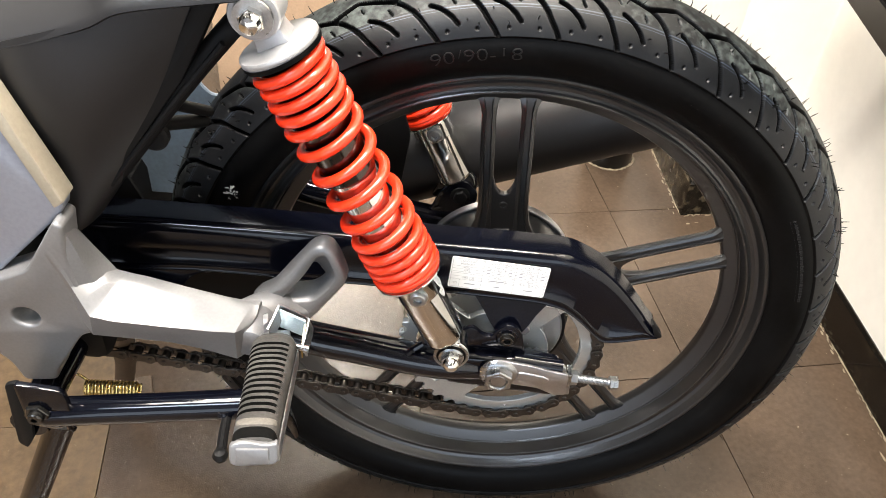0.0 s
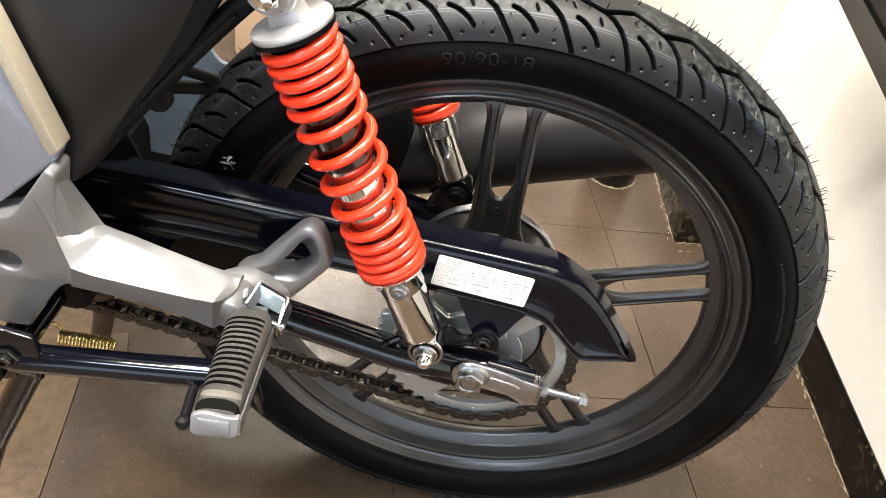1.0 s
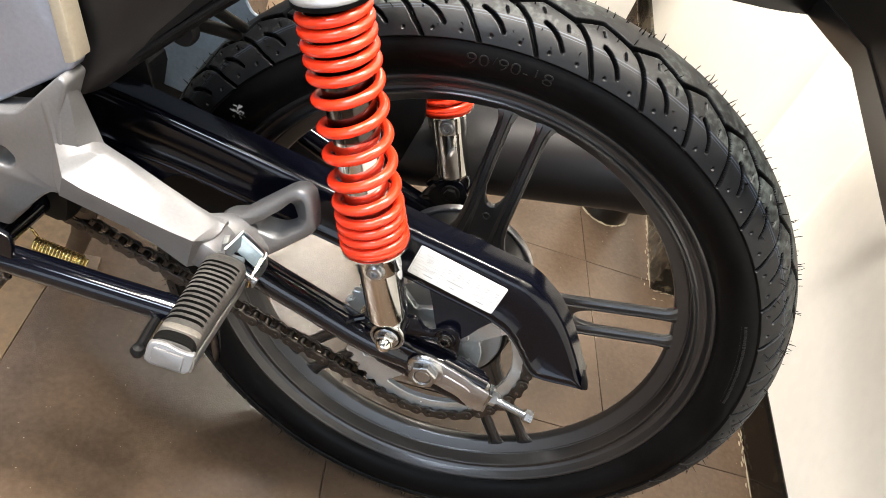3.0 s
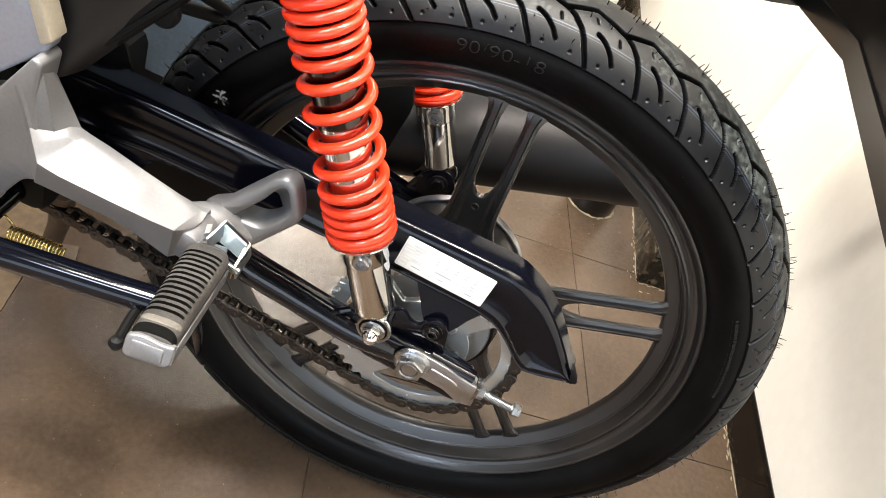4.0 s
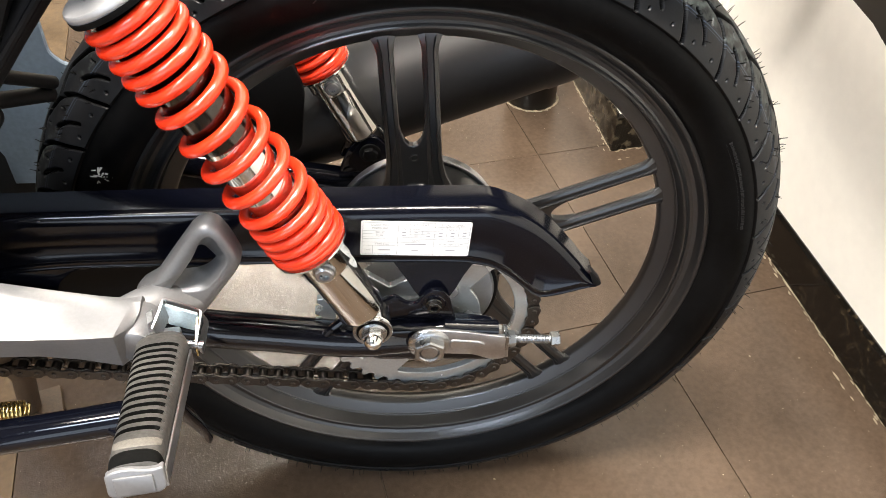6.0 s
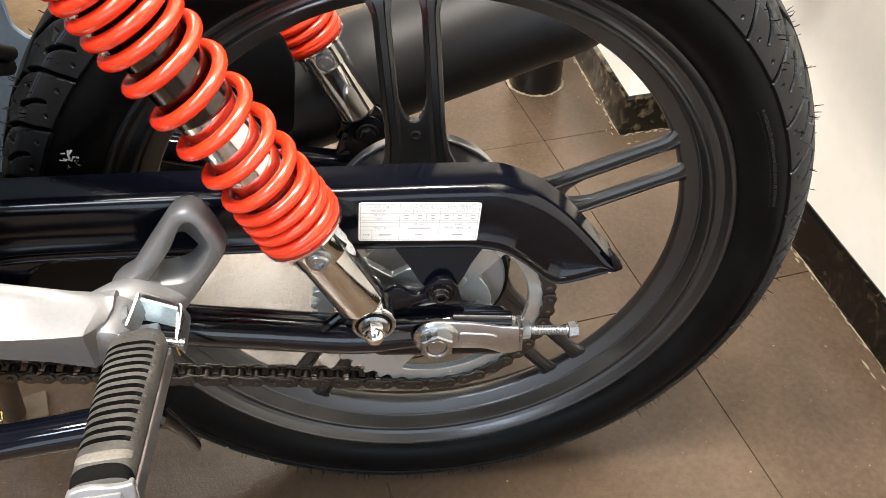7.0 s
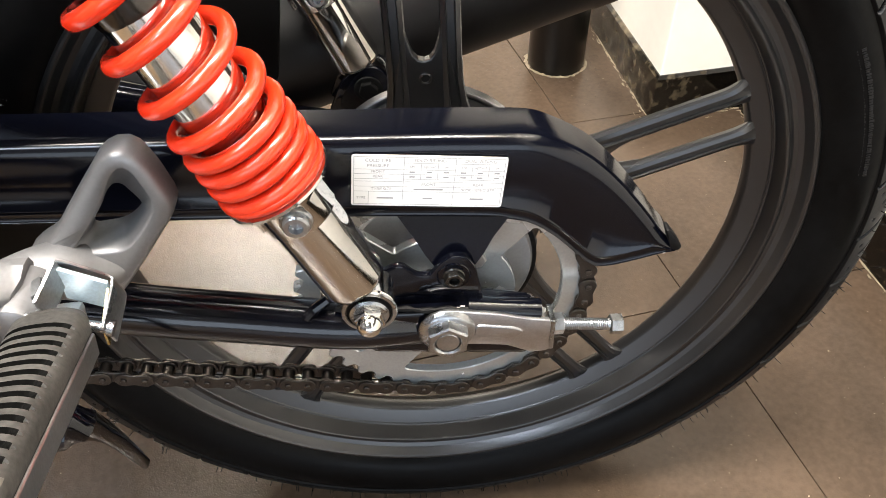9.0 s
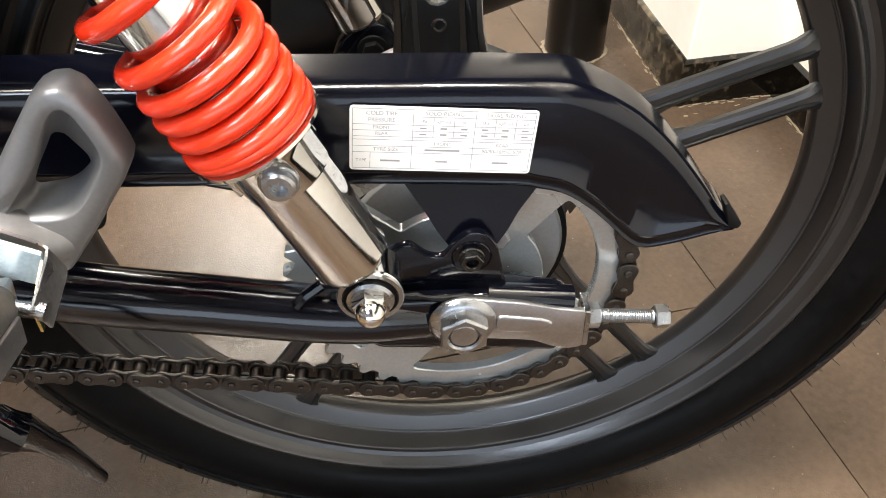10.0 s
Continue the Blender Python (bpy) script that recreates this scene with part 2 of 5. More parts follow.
def hex_head(x, z, y0, y1, r, turn=0.0, hollow=0.0):
    """A hexagon head with its axis along y, its outer face at y1."""
    pts = [(x + r * math.cos(radians(60 * k + turn)), z + r * math.sin(radians(60 * k + turn))) for k in range(6)]
    holes = []
    if hollow:
        holes = [[(x + hollow * math.cos(2 * math.pi * k / 16), z + hollow * math.sin(2 * math.pi * k / 16)) for k in range(16)]]
    return plate(pts, y0, y1, r * 0.08, 1, holes)


def disc(x, z, y0, y1, r, bevel=0.0006, seg=40, hole=0.0):
    b = bevel
    prof = [(max(hole, 0.0002), y0), (r - b, y0), (r, y0 + b * (1 if y1 > y0 else -1)), (r, y1 - b * (1 if y1 > y0 else -1)), (r - b, y1), (max(hole, 0.0002), y1)]
    return lathe(prof, seg, (x, 0, z), "y")


# ---- room ----
TURN = 11.0
A10 = radians(TURN)
UH, UV = Vector((math.cos(A10), math.sin(A10))), Vector((-math.sin(A10), math.cos(A10)))
TILE_U, TILE_V, TILE_O = 0.380, 0.371, Vector((0.232, 0.546))


def room():
    base = new("floor", bpy.data.meshes.new("floor"))
    bm = box(-3.0, 3.4, -3.0, 5.6, -0.12, -0.0035)
    bm.to_mesh(base.data)
    bm.free()
    base.data.materials.append(M["grout"])
    tagged(base, "brown glazed floor tiles with thin joints and dust", "floor", kind="structure")
    bm = bmesh.new()
    bmesh.ops.create_cube(bm, size=1)
    for v in bm.verts:
        v.co = (v.co.x * (TILE_U - 0.0011), v.co.y * (TILE_V - 0.0011), v.co.z * 0.008)
    bmesh.ops.bevel(bm, geom=[e for e in bm.edges if all(v.co.z > 0 for v in e.verts)], offset=0.0005, segments=2, profile=0.5, affect="EDGES")
    meshes = []
    for mat in ("tile", "tile_beige"):
        me = bpy.data.meshes.new("floor_tile")
        bm.to_mesh(me)
        me.materials.append(M[mat])
        meshes.append(me)
    far = [bmesh.new(), bmesh.new()]
    rng = random.Random(4)
    for i in range(-9, 9):
        for j in range(-10, 14):
            c = TILE_O + UH * (TILE_U * (i + 0.5)) + UV * (TILE_V * (j + 0.5))
            if not (-2.9 < c.x < 3.2 and -2.9 < c.y < 5.3):
                continue
            m = pose(c.x, c.y, -0.004 + rng.uniform(-0.0003, 0.0003), rng.uniform(-0.06, 0.06), rng.uniform(-0.06, 0.06), TURN)
            if -5 <= i <= 2 and -4 <= j <= 4:
                ob = new("tile", meshes[1 if i < -2 else 0])
                ob.matrix_world = m
                ob.parent = base
            else:
                one = far[1 if i < -2 else 0]
                n = len(one.verts)
                one.from_mesh(meshes[0])
                one.verts.ensure_lookup_table()
                bmesh.ops.transform(one, matrix=m, verts=one.verts[n:])
    bm.free()
    for one, mat in zip(far, ("tile", "tile_beige")):
        ob = part("far_tiles", one, mat, base, smooth=4)
        ob["kind"] = "stuff"

    def wall(name, plan, z0, z1, mat, label, bevel=0.0):
        bm = bmesh.new()
        z0 = z0 or -0.02  # walls stand a little below the tiles
        vs = [bm.verts.new((x, y, z0)) for x, y in plan]
        f = bm.faces.new(vs)
        out = bmesh.ops.extrude_face_region(bm, geom=[f])
        bmesh.ops.translate(bm, verts=[v for v in out["geom"] if isinstance(v, bmesh.types.BMVert)], vec=(0, 0, z1 - z0))
        bmesh.ops.recalc_face_normals(bm, faces=bm.faces)
        if bevel:
            bmesh.ops.bevel(bm, geom=[e for e in bm.edges if abs(e.verts[0].co.z - e.verts[1].co.z) > 0.01], offset=bevel, segments=3, profile=0.5, affect="EDGES")
        ob = part(name, bm, mat, None, smooth=30)
        return tagged(ob, label, "wall", kind="structure")

    east = [(0.805, -3.0), (0.503, 0.583), (0.361, 0.5578), (0.2555, 1.95), (3.35, 2.40), (3.35, -3.0)]
    wall("wall_east", east, 0.0, 2.75, "wall", "glossy cream white wall stepping round a pillar", 0.004)
    wall("wall_west", [(-2.6, -3.0), (-2.8, -3.0), (-2.8, 5.4), (-2.6, 5.4)], 0, 2.75, "far_wall", "unseen showroom wall, kept dark to cut bounce light")
    wall("wall_north", [(-2.6, 5.2), (3.3, 5.2), (3.3, 5.4), (-2.6, 5.4)], 0, 2.75, "wall", "plain cream painted showroom wall")
    wall("wall_far_east", [(3.3, 1.7), (3.5, 1.7), (3.5, 5.4), (3.3, 5.4)], 0, 2.75, "far_wall", "unseen showroom wall, kept dark to cut bounce light")
    south = "unseen wall beside the shop window, kept dark to cut bounce light"
    wall("wall_south", [(-2.6, -3.0), (-1.75, -3.0), (-1.75, -2.8), (-2.6, -2.8)], 0, 2.75, "far_wall", south)
    wall("wall_south_side", [(0.95, -3.0), (3.3, -3.0), (3.3, -2.8), (0.95, -2.8)], 0, 2.75, "far_wall", south)
    wall("wall_south_sill", [(-1.75, -3.0), (0.95, -3.0), (0.95, -2.8), (-1.75, -2.8)], 0, 0.10, "far_wall", south)
    wall("wall_south_lintel", [(-1.75, -3.0), (0.95, -3.0), (0.95, -2.8), (-1.75, -2.8)], 1.22, 2.75, "far_wall", south)
    wall("ceiling", [(-2.8, -3.0), (3.3, -3.0), (3.3, 5.4), (-2.8, 5.4)], 2.75, 2.85, "ceiling", "unseen ceiling, kept dark to cut bounce light")

    def skirting(name, line, h, out, mat="skirting"):
        """A marble strip along a wall's foot, set proud of it."""
        bm = bmesh.new()
        rows = []
        pts = [Vector(p) for p in line]
        for k, p in enumerate(pts):
            ns = []
            for a, b in zip(pts, pts[1:]):
                d = (b - a).normalized()
                ns.append(Vector((-d.y, d.x)))
            n = ns[min(k, len(ns) - 1)] if k in (0, len(pts) - 1) else (ns[k - 1] + ns[k]) / (1 + ns[k - 1].dot(ns[k]))
            a, b = p, p + n * out
            rows.append([bm.verts.new(v) for v in ((a.x, a.y, 0), (b.x, b.y, 0), (b.x, b.y, h - 0.004), (b.x - n.x * 0.004, b.y - n.y * 0.004, h), (a.x, a.y, h))])
        for r, s in zip(rows, rows[1:]):
            for k in range(4):
                bm.faces.new((r[k], r[k + 1], s[k + 1], s[k]))
        bmesh.ops.recalc_face_normals(bm, faces=bm.faces)
        ob = part(name, bm, mat)
        return tagged(ob, "black marble skirting smeared with plaster dust", "skirting", kind="structure")

    skirting("baseboard", [(0.805, -3.0), (0.503, 0.583), (0.4305, 0.5701)], 0.068, 0.006)
    skirting("baseboard", [(0.4305, 0.5701), (0.361, 0.5578), (0.2555, 1.95)], 0.068, 0.006, "smeared")
    # pale specks of dust lying on the tiles
    rng = random.Random(21)
    bm = bmesh.new()
    for k in range(1500):
        x, y = rng.uniform(-0.75, 0.55), rng.uniform(-0.45, 0.75)
        r = rng.uniform(0.00025, 0.0007) * (2.0 if rng.random() < 0.05 else 1)
        t = rng.uniform(0, math.pi)
        vs = [bm.verts.new((x + r * rng.uniform(0.6, 1.6) * math.cos(t + 1.57 * q), y + r * rng.uniform(0.6, 1.2) * math.sin(t + 1.57 * q), 0.0007)) for q in range(4)]
        top = bm.verts.new((x, y, 0.0007 + 0.4 * r))
        for q in range(4):
            bm.faces.new((vs[q], vs[(q + 1) % 4], top))
    ob = part("floor_dust", bm, "dust")
    tagged(ob, "pale specks of dust lying on the tiles", "dust", kind="stuff")
    # smears of plaster at the foot of the wall
    rng = random.Random(9)
    bm = bmesh.new()
    foot = [Vector((0.70, -1.7)), Vector((0.497, 0.578)), Vector((0.356, 0.553)), Vector((0.252, 1.94))]
    for a, b, count in ((foot[0], foot[1], 500), (foot[1], foot[2], 60), (foot[2], foot[3], 260)):
        d = (b - a).normalized()
        n = Vector((-d.y, d.x))
        for k in range(count):
            p = a.lerp(b, (k + rng.random()) / count) + n * (abs(rng.gauss(0.0, 0.004)) + (rng.random() < 0.06) * rng.uniform(0, 0.03))
            r = rng.uniform(0.0008, 0.0030)
            vs = []
            for q in range(7):
                t = 2 * math.pi * q / 7
                w = r * rng.uniform(0.5, 1.2)
                o = d * (w * 2.4 * math.cos(t)) + n * (w * 0.7 * math.sin(t))
                vs.append(bm.verts.new((p.x + o.x, p.y + o.y, 0.0008)))
            top = bm.verts.new((p.x, p.y, 0.0010 + 0.12 * r))
            for q in range(7):
                bm.faces.new((vs[q], vs[(q + 1) % 7], top))
    for a, b in zip(foot, foot[1:]):
        d = (b - a).normalized()
        n = Vector((-d.y, d.x))
        count = max(6, int((b - a).length / 0.012))
        line = [a.lerp(b, k / count) + n * rng.uniform(0.0, 0.003) for k in range(count + 1)]
        k = 0
        while k < count - 4:
            m = rng.randint(3, 9)
            bit = line[k:k + m + 1]
            sweep([(p.x, p.y, 0.0002) for p in bit], [0.0002 if q in (0, len(bit) - 1) else rng.uniform(0.0005, 0.0020) for q in range(len(bit))], 6, bm, 0.6)
            k += m + rng.randint(1, 7)
    ob = part("plaster_crumbs", bm, "dust")
    tagged(ob, "dried plaster crumbs along the foot of the skirting", "plaster", kind="stuff")


room()


def dark_shape():
    """An unidentified dark shape, seen by its lower edge; its arms are added."""
    root = thing("wall_cabinet", "unidentified black object by the white wall, on added arms", "cabinet", at=(0.3, 0.1, 0.0))
    line = [(0.225, -0.50), (0.2597, -0.1483), (0.2741, -0.0816), (0.2886, 0.1043), (0.3057, 0.3247), (0.2656, 0.4411), (0.205, 0.390), (0.108, 0.330)]
    for name, z0, z1, off, mat in (("trim", 0.550, 0.575, 0.0, "blackmetal"), ("pane", 0.575, 0.76, 0.004, "glass")):
        bm = bmesh.new()
        rows = []
        for x, y in line:
            rows.append([bm.verts.new(p) for p in ((x + off - 0.3, y + off - 0.1, z0), (x + off - 0.3, y + off - 0.1, z1), (x + 0.02 - 0.3, y + 0.015 - 0.1, z1), (x + 0.02 - 0.3, y + 0.015 - 0.1, z0))])
        for r, t in zip(rows, rows[1:]):
            for k in range(4):
                bm.faces.new((r[k], r[(k + 1) % 4], t[(k + 1) % 4], t[k]))
        bm.faces.new(rows[0])
        bm.faces.new(rows[-1][::-1])
        bmesh.ops.recalc_face_normals(bm, faces=bm.faces)
        part(name, bm, mat, root)
    # Arms are added so that the shape does not hang free.
    for y in (-0.10, 0.30):
        part("arm", box(0.0, 0.27, y - 0.11, y - 0.09, 0.62, 0.64, 0.003), "blackmetal", root)


dark_shape()


# ---- motorcycle ----
AX = 0.30  # height of the rear axle
bike = thing("motorcycle", "silver and black motorcycle on its centre stand with red rear springs", "motorcycle")
PHASE = 93.2


def at_axle(bm):
    return moved(bm, pose(0, 0, AX))


def build_rim():
    half = [(0.2425, -0.0325), (0.2418, -0.0345), (0.2405, -0.0352), (0.2392, -0.0350), (0.2380, -0.0338), (0.2366, -0.0310), (0.2345, -0.0280), (0.2315, -0.0262), (0.2288, -0.0260), (0.2270, -0.0270), (0.2258, -0.0286), (0.2249, -0.0293), (0.2240, -0.0293),
            (0.2233, -0.0286), (0.2228, -0.0270), (0.2220, -0.0168), (0.2216, -0.0156), (0.2208, -0.0152), (0.2203, -0.0156), (0.2198, -0.0155), (0.2193, -0.0148), (0.2104, -0.0104), (0.2092, -0.0096), (0.2083, -0.0084), (0.2076, -0.0066), (0.2072, -0.0045)]
    prof = half + [(0.2072, -0.0020), (0.2082, 0.0005), (0.2110, 0.0030), (0.2240, 0.0065), (0.2320, 0.0110), (0.2372, 0.0185), (0.2390, 0.0200), (0.2410, 0.0200), (0.2425, 0.0180), (0.2385, 0.0120), (0.2385, -0.0230)]
    rim = part("rim", at_axle(lathe(prof, 180)), "rim", bike, "satin black cast alloy rim", smooth=15)
    # an arm of a forked spoke, along +x: ribbed faces on both sides
    def arm(side):
        bm = bmesh.new()
        rows = []
        n = 60
        for k in range(n + 1):
            t = k / n
            r = 0.062 + (0.2108 - 0.062) * t
            flare, point = min(1.0, max(0.0, (r - 0.194) / 0.0145)) ** 2, min(1.0, max(0.0, (r - 0.2030) / 0.0078))
            inner = 0.0092 + 0.0008 * t - 0.0022 * flare
            outer = float(np.interp(r, (0.060, 0.066, 0.076, 0.088, 0.104, 0.1165), (0.043, 0.038, 0.0290, 0.0242, 0.0220, 0.0217))) + 0.0040 * flare
            c, w = side * (inner + outer) / 2, (outer - inner) / 2
            near, away = -0.0138 + 0.0004 * t + 0.0027 * point, -0.0052
            sec = [(-w, near + 0.0034), (-w + 0.0008 * (1 - point), near + 0.0012), (-w * 0.46, near), (-w * 0.34, near + 0.0020 * (1 - point)), (w * 0.34, near + 0.0020 * (1 - point)), (w * 0.46, near), (w - 0.0008 * (1 - point), near + 0.0012), (w, near + 0.0034),
                   (w * 0.84, away - 0.0012), (w * 0.60, away), (-w * 0.60, away), (-w * 0.84, away - 0.0012)]
            rows.append([bm.verts.new((r, b, c + a)) for a, b in sec])
        m = len(rows[0])
        for a, b in zip(rows, rows[1:]):
            for k in range(m):
                bm.faces.new((a[k], a[(k + 1) % m], b[(k + 1) % m], b[k]))
        bm.faces.new(rows[0][::-1])
        bm.faces.new(rows[-1])
        bmesh.ops.recalc_face_normals(bm, faces=bm.faces)
        return bm
    web = [(0.056, -0.040), (0.066, -0.034), (0.076, -0.0250), (0.088, -0.0205), (0.104, -0.0180), (0.1165, -0.0150), (0.140, -0.0112), (0.134, -0.0095), (0.128, -0.0082), (0.122, -0.0060), (0.1185, -0.0032), (0.1175, 0.0)]
    web = web + [(a, -b) for a, b in web[-2::-1]]
    def boss():
        bm = plate(web, -0.0122, -0.0056, 0.0010, 2)
        joined(bm, plate(rounded([(0.058, -0.0105), (0.078, -0.0085), (0.0815, -0.0070), (0.0815, 0.0070), (0.078, 0.0085), (0.058, 0.0105)], 0.002, 3), -0.0150, -0.0112, 0.0014, 2),
               lathe([(0.0024, -0.0118), (0.0024, -0.0130), (0.0031, -0.0133), (0.0037, -0.0130), (0.0038, -0.0114), (0.0024, -0.0114)], 20, (0.1067, 0, 0)))
        return bm
    meshes = []
    for maker, name in ((lambda: arm(-1), "spoke"), (lambda: arm(1), "spoke"), (boss, "spoke_web")):
        bm = maker()
        me = bpy.data.meshes.new(name)
        bm.normal_update()
        bm.to_mesh(me)
        bm.free()
        me.materials.append(M["rim"])
        for p in me.polygons:
            p.use_smooth = True
        me.set_sharp_from_angle(angle=radians(20))
        meshes.append((name, me))
    for k in range(5):
        for name, me in meshes:
            ob = new(name, me)
            ob.parent = rim
            ob.matrix_world = pose(0, 0, AX, 0, -(PHASE + 72 * k), 0)
    hub = lathe([(0.012, -0.046), (0.040, -0.046), (0.046, -0.044), (0.050, -0.036), (0.052, -0.020), (0.060, -0.0135), (0.072, -0.012), (0.072, -0.010), (0.070, 0.010), (0.069, 0.034), (0.012, 0.034)], 96)
    part("hub", at_axle(hub), "rim", rim, "black cast hub")
    drum = lathe([(0.012, 0.0350), (0.0690, 0.0350), (0.0702, 0.0342), (0.0716, 0.0342), (0.0724, 0.0350), (0.0724, 0.0420), (0.0700, 0.0440), (0.012, 0.0460)], 96)
    part("brake_drum", at_axle(drum), "alloy", rim, "silver brake plate edge")


build_rim()
TR = 0.3090  # tyre radius


def tyre_section(n=61):
    """Half width and radius from bead to bead: (y, r), with the share of each point across the tread."""
    pts = [(-0.0330, 0.2405), (-0.0385, 0.2450), (-0.0425, 0.2520), (-0.0450, 0.2610), (-0.0455, 0.2680), (-0.0446, 0.2725), (-0.0436, 0.2752), (-0.0446, 0.2762)]
    crown = []
    for k in range(n):
        a = -1 + 2 * k / (n - 1)
        y = 0.0450 * math.sin(a * 1.30) / math.sin(1.30)
        r = TR - 0.0318 * (1 - math.cos(a * 1.30)) / (1 - math.cos(1.30))
        crown.append((y, r))
    away = [(0.0446, 0.2762), (0.0436, 0.2752), (0.0446, 0.2725), (0.0450, 0.2680), (0.0435, 0.2610), (0.0375, 0.2520), (0.0280, 0.2450), (0.0188, 0.2405)]
    return pts, crown, away


def groove_depth(s, w):
    """How deep the tread is cut at s (in pitches round the tyre) and w (-1 to 1 across it), in metres."""
    depth = np.zeros_like(s)

    def cut(line, width, deep, flip):
        nonlocal depth
        for shift in (-2, -1, 0, 1):
            d2 = np.full_like(s, 9.0)
            for (s0, w0), (s1, w1) in zip(line, line[1:]):
                ax, ay, bx, by = s0 * PITCH, w0 * 0.052, s1 * PITCH, w1 * 0.052
                px, py = (s + shift) * PITCH - ax, (-w if flip else w) * 0.052 - ay
                vx, vy = bx - ax, by - ay
                t = np.clip((px * vx + py * vy) / (vx * vx + vy * vy), 0, 1)
                d2 = np.minimum(d2, (px - t * vx) ** 2 + (py - t * vy) ** 2)
            d = np.sqrt(d2)
            depth = np.maximum(depth, deep * np.clip((width - d) / 0.0013, 0, 1))
    for flip in (False, True):
        off = 0.5 if flip else 0.0
        sh = lambda line: [(a + off, b) for a, b in line]
        cut(sh([(0.52, -0.375), (0.35, -0.455), (0.20, -0.57), (0.10, -0.68), (0.02, -0.80), (-0.06, -0.90), (-0.12, -0.99)]), 0.0019, 0.0050, flip)
        cut(sh([(0.52, -0.375), (0.06, -0.235), (-0.48, -0.375)]), 0.0021, 0.0052, flip)
        cut(sh([(0.91, -0.55), (0.80, -0.59), (0.70, -0.645), (0.60, -0.72), (0.51, -0.82)]), 0.0017, 0.0046, flip)
        cut(sh([(0.57, -0.49), (0.53, -0.56)]), 0.0012, 0.0030, flip)
        cut(sh([(0.02, -0.36), (-0.02, -0.42)]), 0.0011, 0.0026, flip)
        for a in (0.70, 0.21):
            # small moulded rings near the shoulder
            for shift in (-2, -1, 0, 1):
                d = np.hypot((s + shift - a - off) * PITCH, ((-w if flip else w) + 0.895) * 0.052)
                depth = np.maximum(depth, 0.0014 * np.clip((0.0016 - d) / 0.0007, 0, 1))
    return depth


COUNT = 41
PITCH = 2 * math.pi * TR / COUNT


def build_tyre():
    seg = COUNT * 64
    left, crown, right = tyre_section(261)
    sect = left + crown + right
    sect += [(0.016, 0.2390), (-0.030, 0.2390)]
    y = np.array([p[0] for p in sect])
    r = np.array([p[1] for p in sect])
    n = len(sect)
    c0, c1 = len(left), len(left) + len(crown)
    w = np.zeros(n)
    w[c0:c1] = np.linspace(-1, 1, c1 - c0)
    th = 2 * math.pi * (np.arange(seg) / seg + 0.052 / COUNT)
    S, Wd = np.meshgrid(np.arange(seg) / 64.0 % 1.0, w[c0:c1], indexing="ij")
    R = np.tile(r, (seg, 1))
    Y = np.tile(y, (seg, 1))
    dep = groove_depth(S, Wd)
    ny = np.gradient(r[c0:c1])
    nr = np.gradient(y[c0:c1])
    ln = np.hypot(ny, nr)
    ny, nr = -ny / ln, nr / ln
    R[:, c0:c1] -= dep * nr
    Y[:, c0:c1] -= dep * ny
    X = R * np.cos(th)[:, None]
    Z = R * np.sin(th)[:, None] + AX
    Z = np.maximum(Z, 0.0006)  # the tread is pressed flat where it rests on the floor
    co = np.stack([X, Y, Z], -1).reshape(-1, 3)
    i, j = np.meshgrid(np.arange(seg), np.arange(n), indexing="ij")
    i2, j2 = (i + 1) % seg, (j + 1) % n
    faces = np.stack([i * n + j, i * n + j2, i2 * n + j2, i2 * n + j], -1).reshape(-1, 4)
    me = bpy.data.meshes.new("tyre")
    me.vertices.add(len(co))
    me.vertices.foreach_set("co", co.ravel())
    me.loops.add(faces.size)
    me.polygons.add(len(faces))
    me.loops.foreach_set("vertex_index", faces.ravel().astype(np.int32))
    me.polygons.foreach_set("loop_start", np.arange(0, faces.size, 4, dtype=np.int32))
    me.polygons.foreach_set("use_smooth", np.ones(len(faces), dtype=bool))
    me.update(calc_edges=True)
    me.set_sharp_from_angle(angle=radians(50))
    for k in ("rubber", "tread", "stripe", "shoulder"):
        me.materials.append(M[k])
    zone = np.zeros(n, dtype=np.int32)
    zone[c0:c1] = np.where(np.abs(w[c0:c1]) < 0.58, 1, 3)
    for a, b in ((0.600, 0.616), (0.640, 0.650)):
        zone[c0:c1] = np.where((np.abs(w[c0:c1]) > a) & (np.abs(w[c0:c1]) < b), 2, zone[c0:c1])
    zones = np.tile(zone, (seg, 1))
    zones[:, c0:c1] = np.where(dep > 0.0012, 0, zones[:, c0:c1])  # the grooves take the plain dark sidewall rubber
    me.polygons.foreach_set("material_index", zones.ravel())
    ob = new("tyre", me)
    ob.parent = bike
    ob["label"] = "new black road tyre with angled tread grooves and moulding hairs"
    # moulding hairs
    rng = random.Random(7)
    bm = bmesh.new()
    for k in range(620):
        a = rng.uniform(0, 2 * math.pi)
        wv = rng.choice((-0.62, -0.35, 0.0, 0.1, 0.35, 0.62, -0.80, 0.80)) + rng.uniform(-0.05, 0.05)
        q = wv * 1.30
        yy = 0.0450 * math.sin(q) / math.sin(1.30)
        rr = TR - 0.0318 * (1 - math.cos(q)) / (1 - math.cos(1.30)) - 0.0004
        nrm = Vector((math.cos(a) * math.cos(q), math.sin(q), math.sin(a) * math.cos(q)))
        p = Vector((rr * math.cos(a), yy, rr * math.sin(a) + AX))
        lean = Vector((rng.gauss(0, 0.13), rng.gauss(0, 0.13), rng.gauss(0, 0.13)))
        L = rng.uniform(0.0035, 0.0070)
        sweep([p, p + (nrm + lean * 0.4) * L * 0.5, p + (nrm + lean) * L], [0.00045, 0.0004, 0.00025], 4, bm)
    hair = part("moulding_hairs", bm, "rubber", ob)
    hair["kind"] = "stuff"
    return ob


tyre = build_tyre()


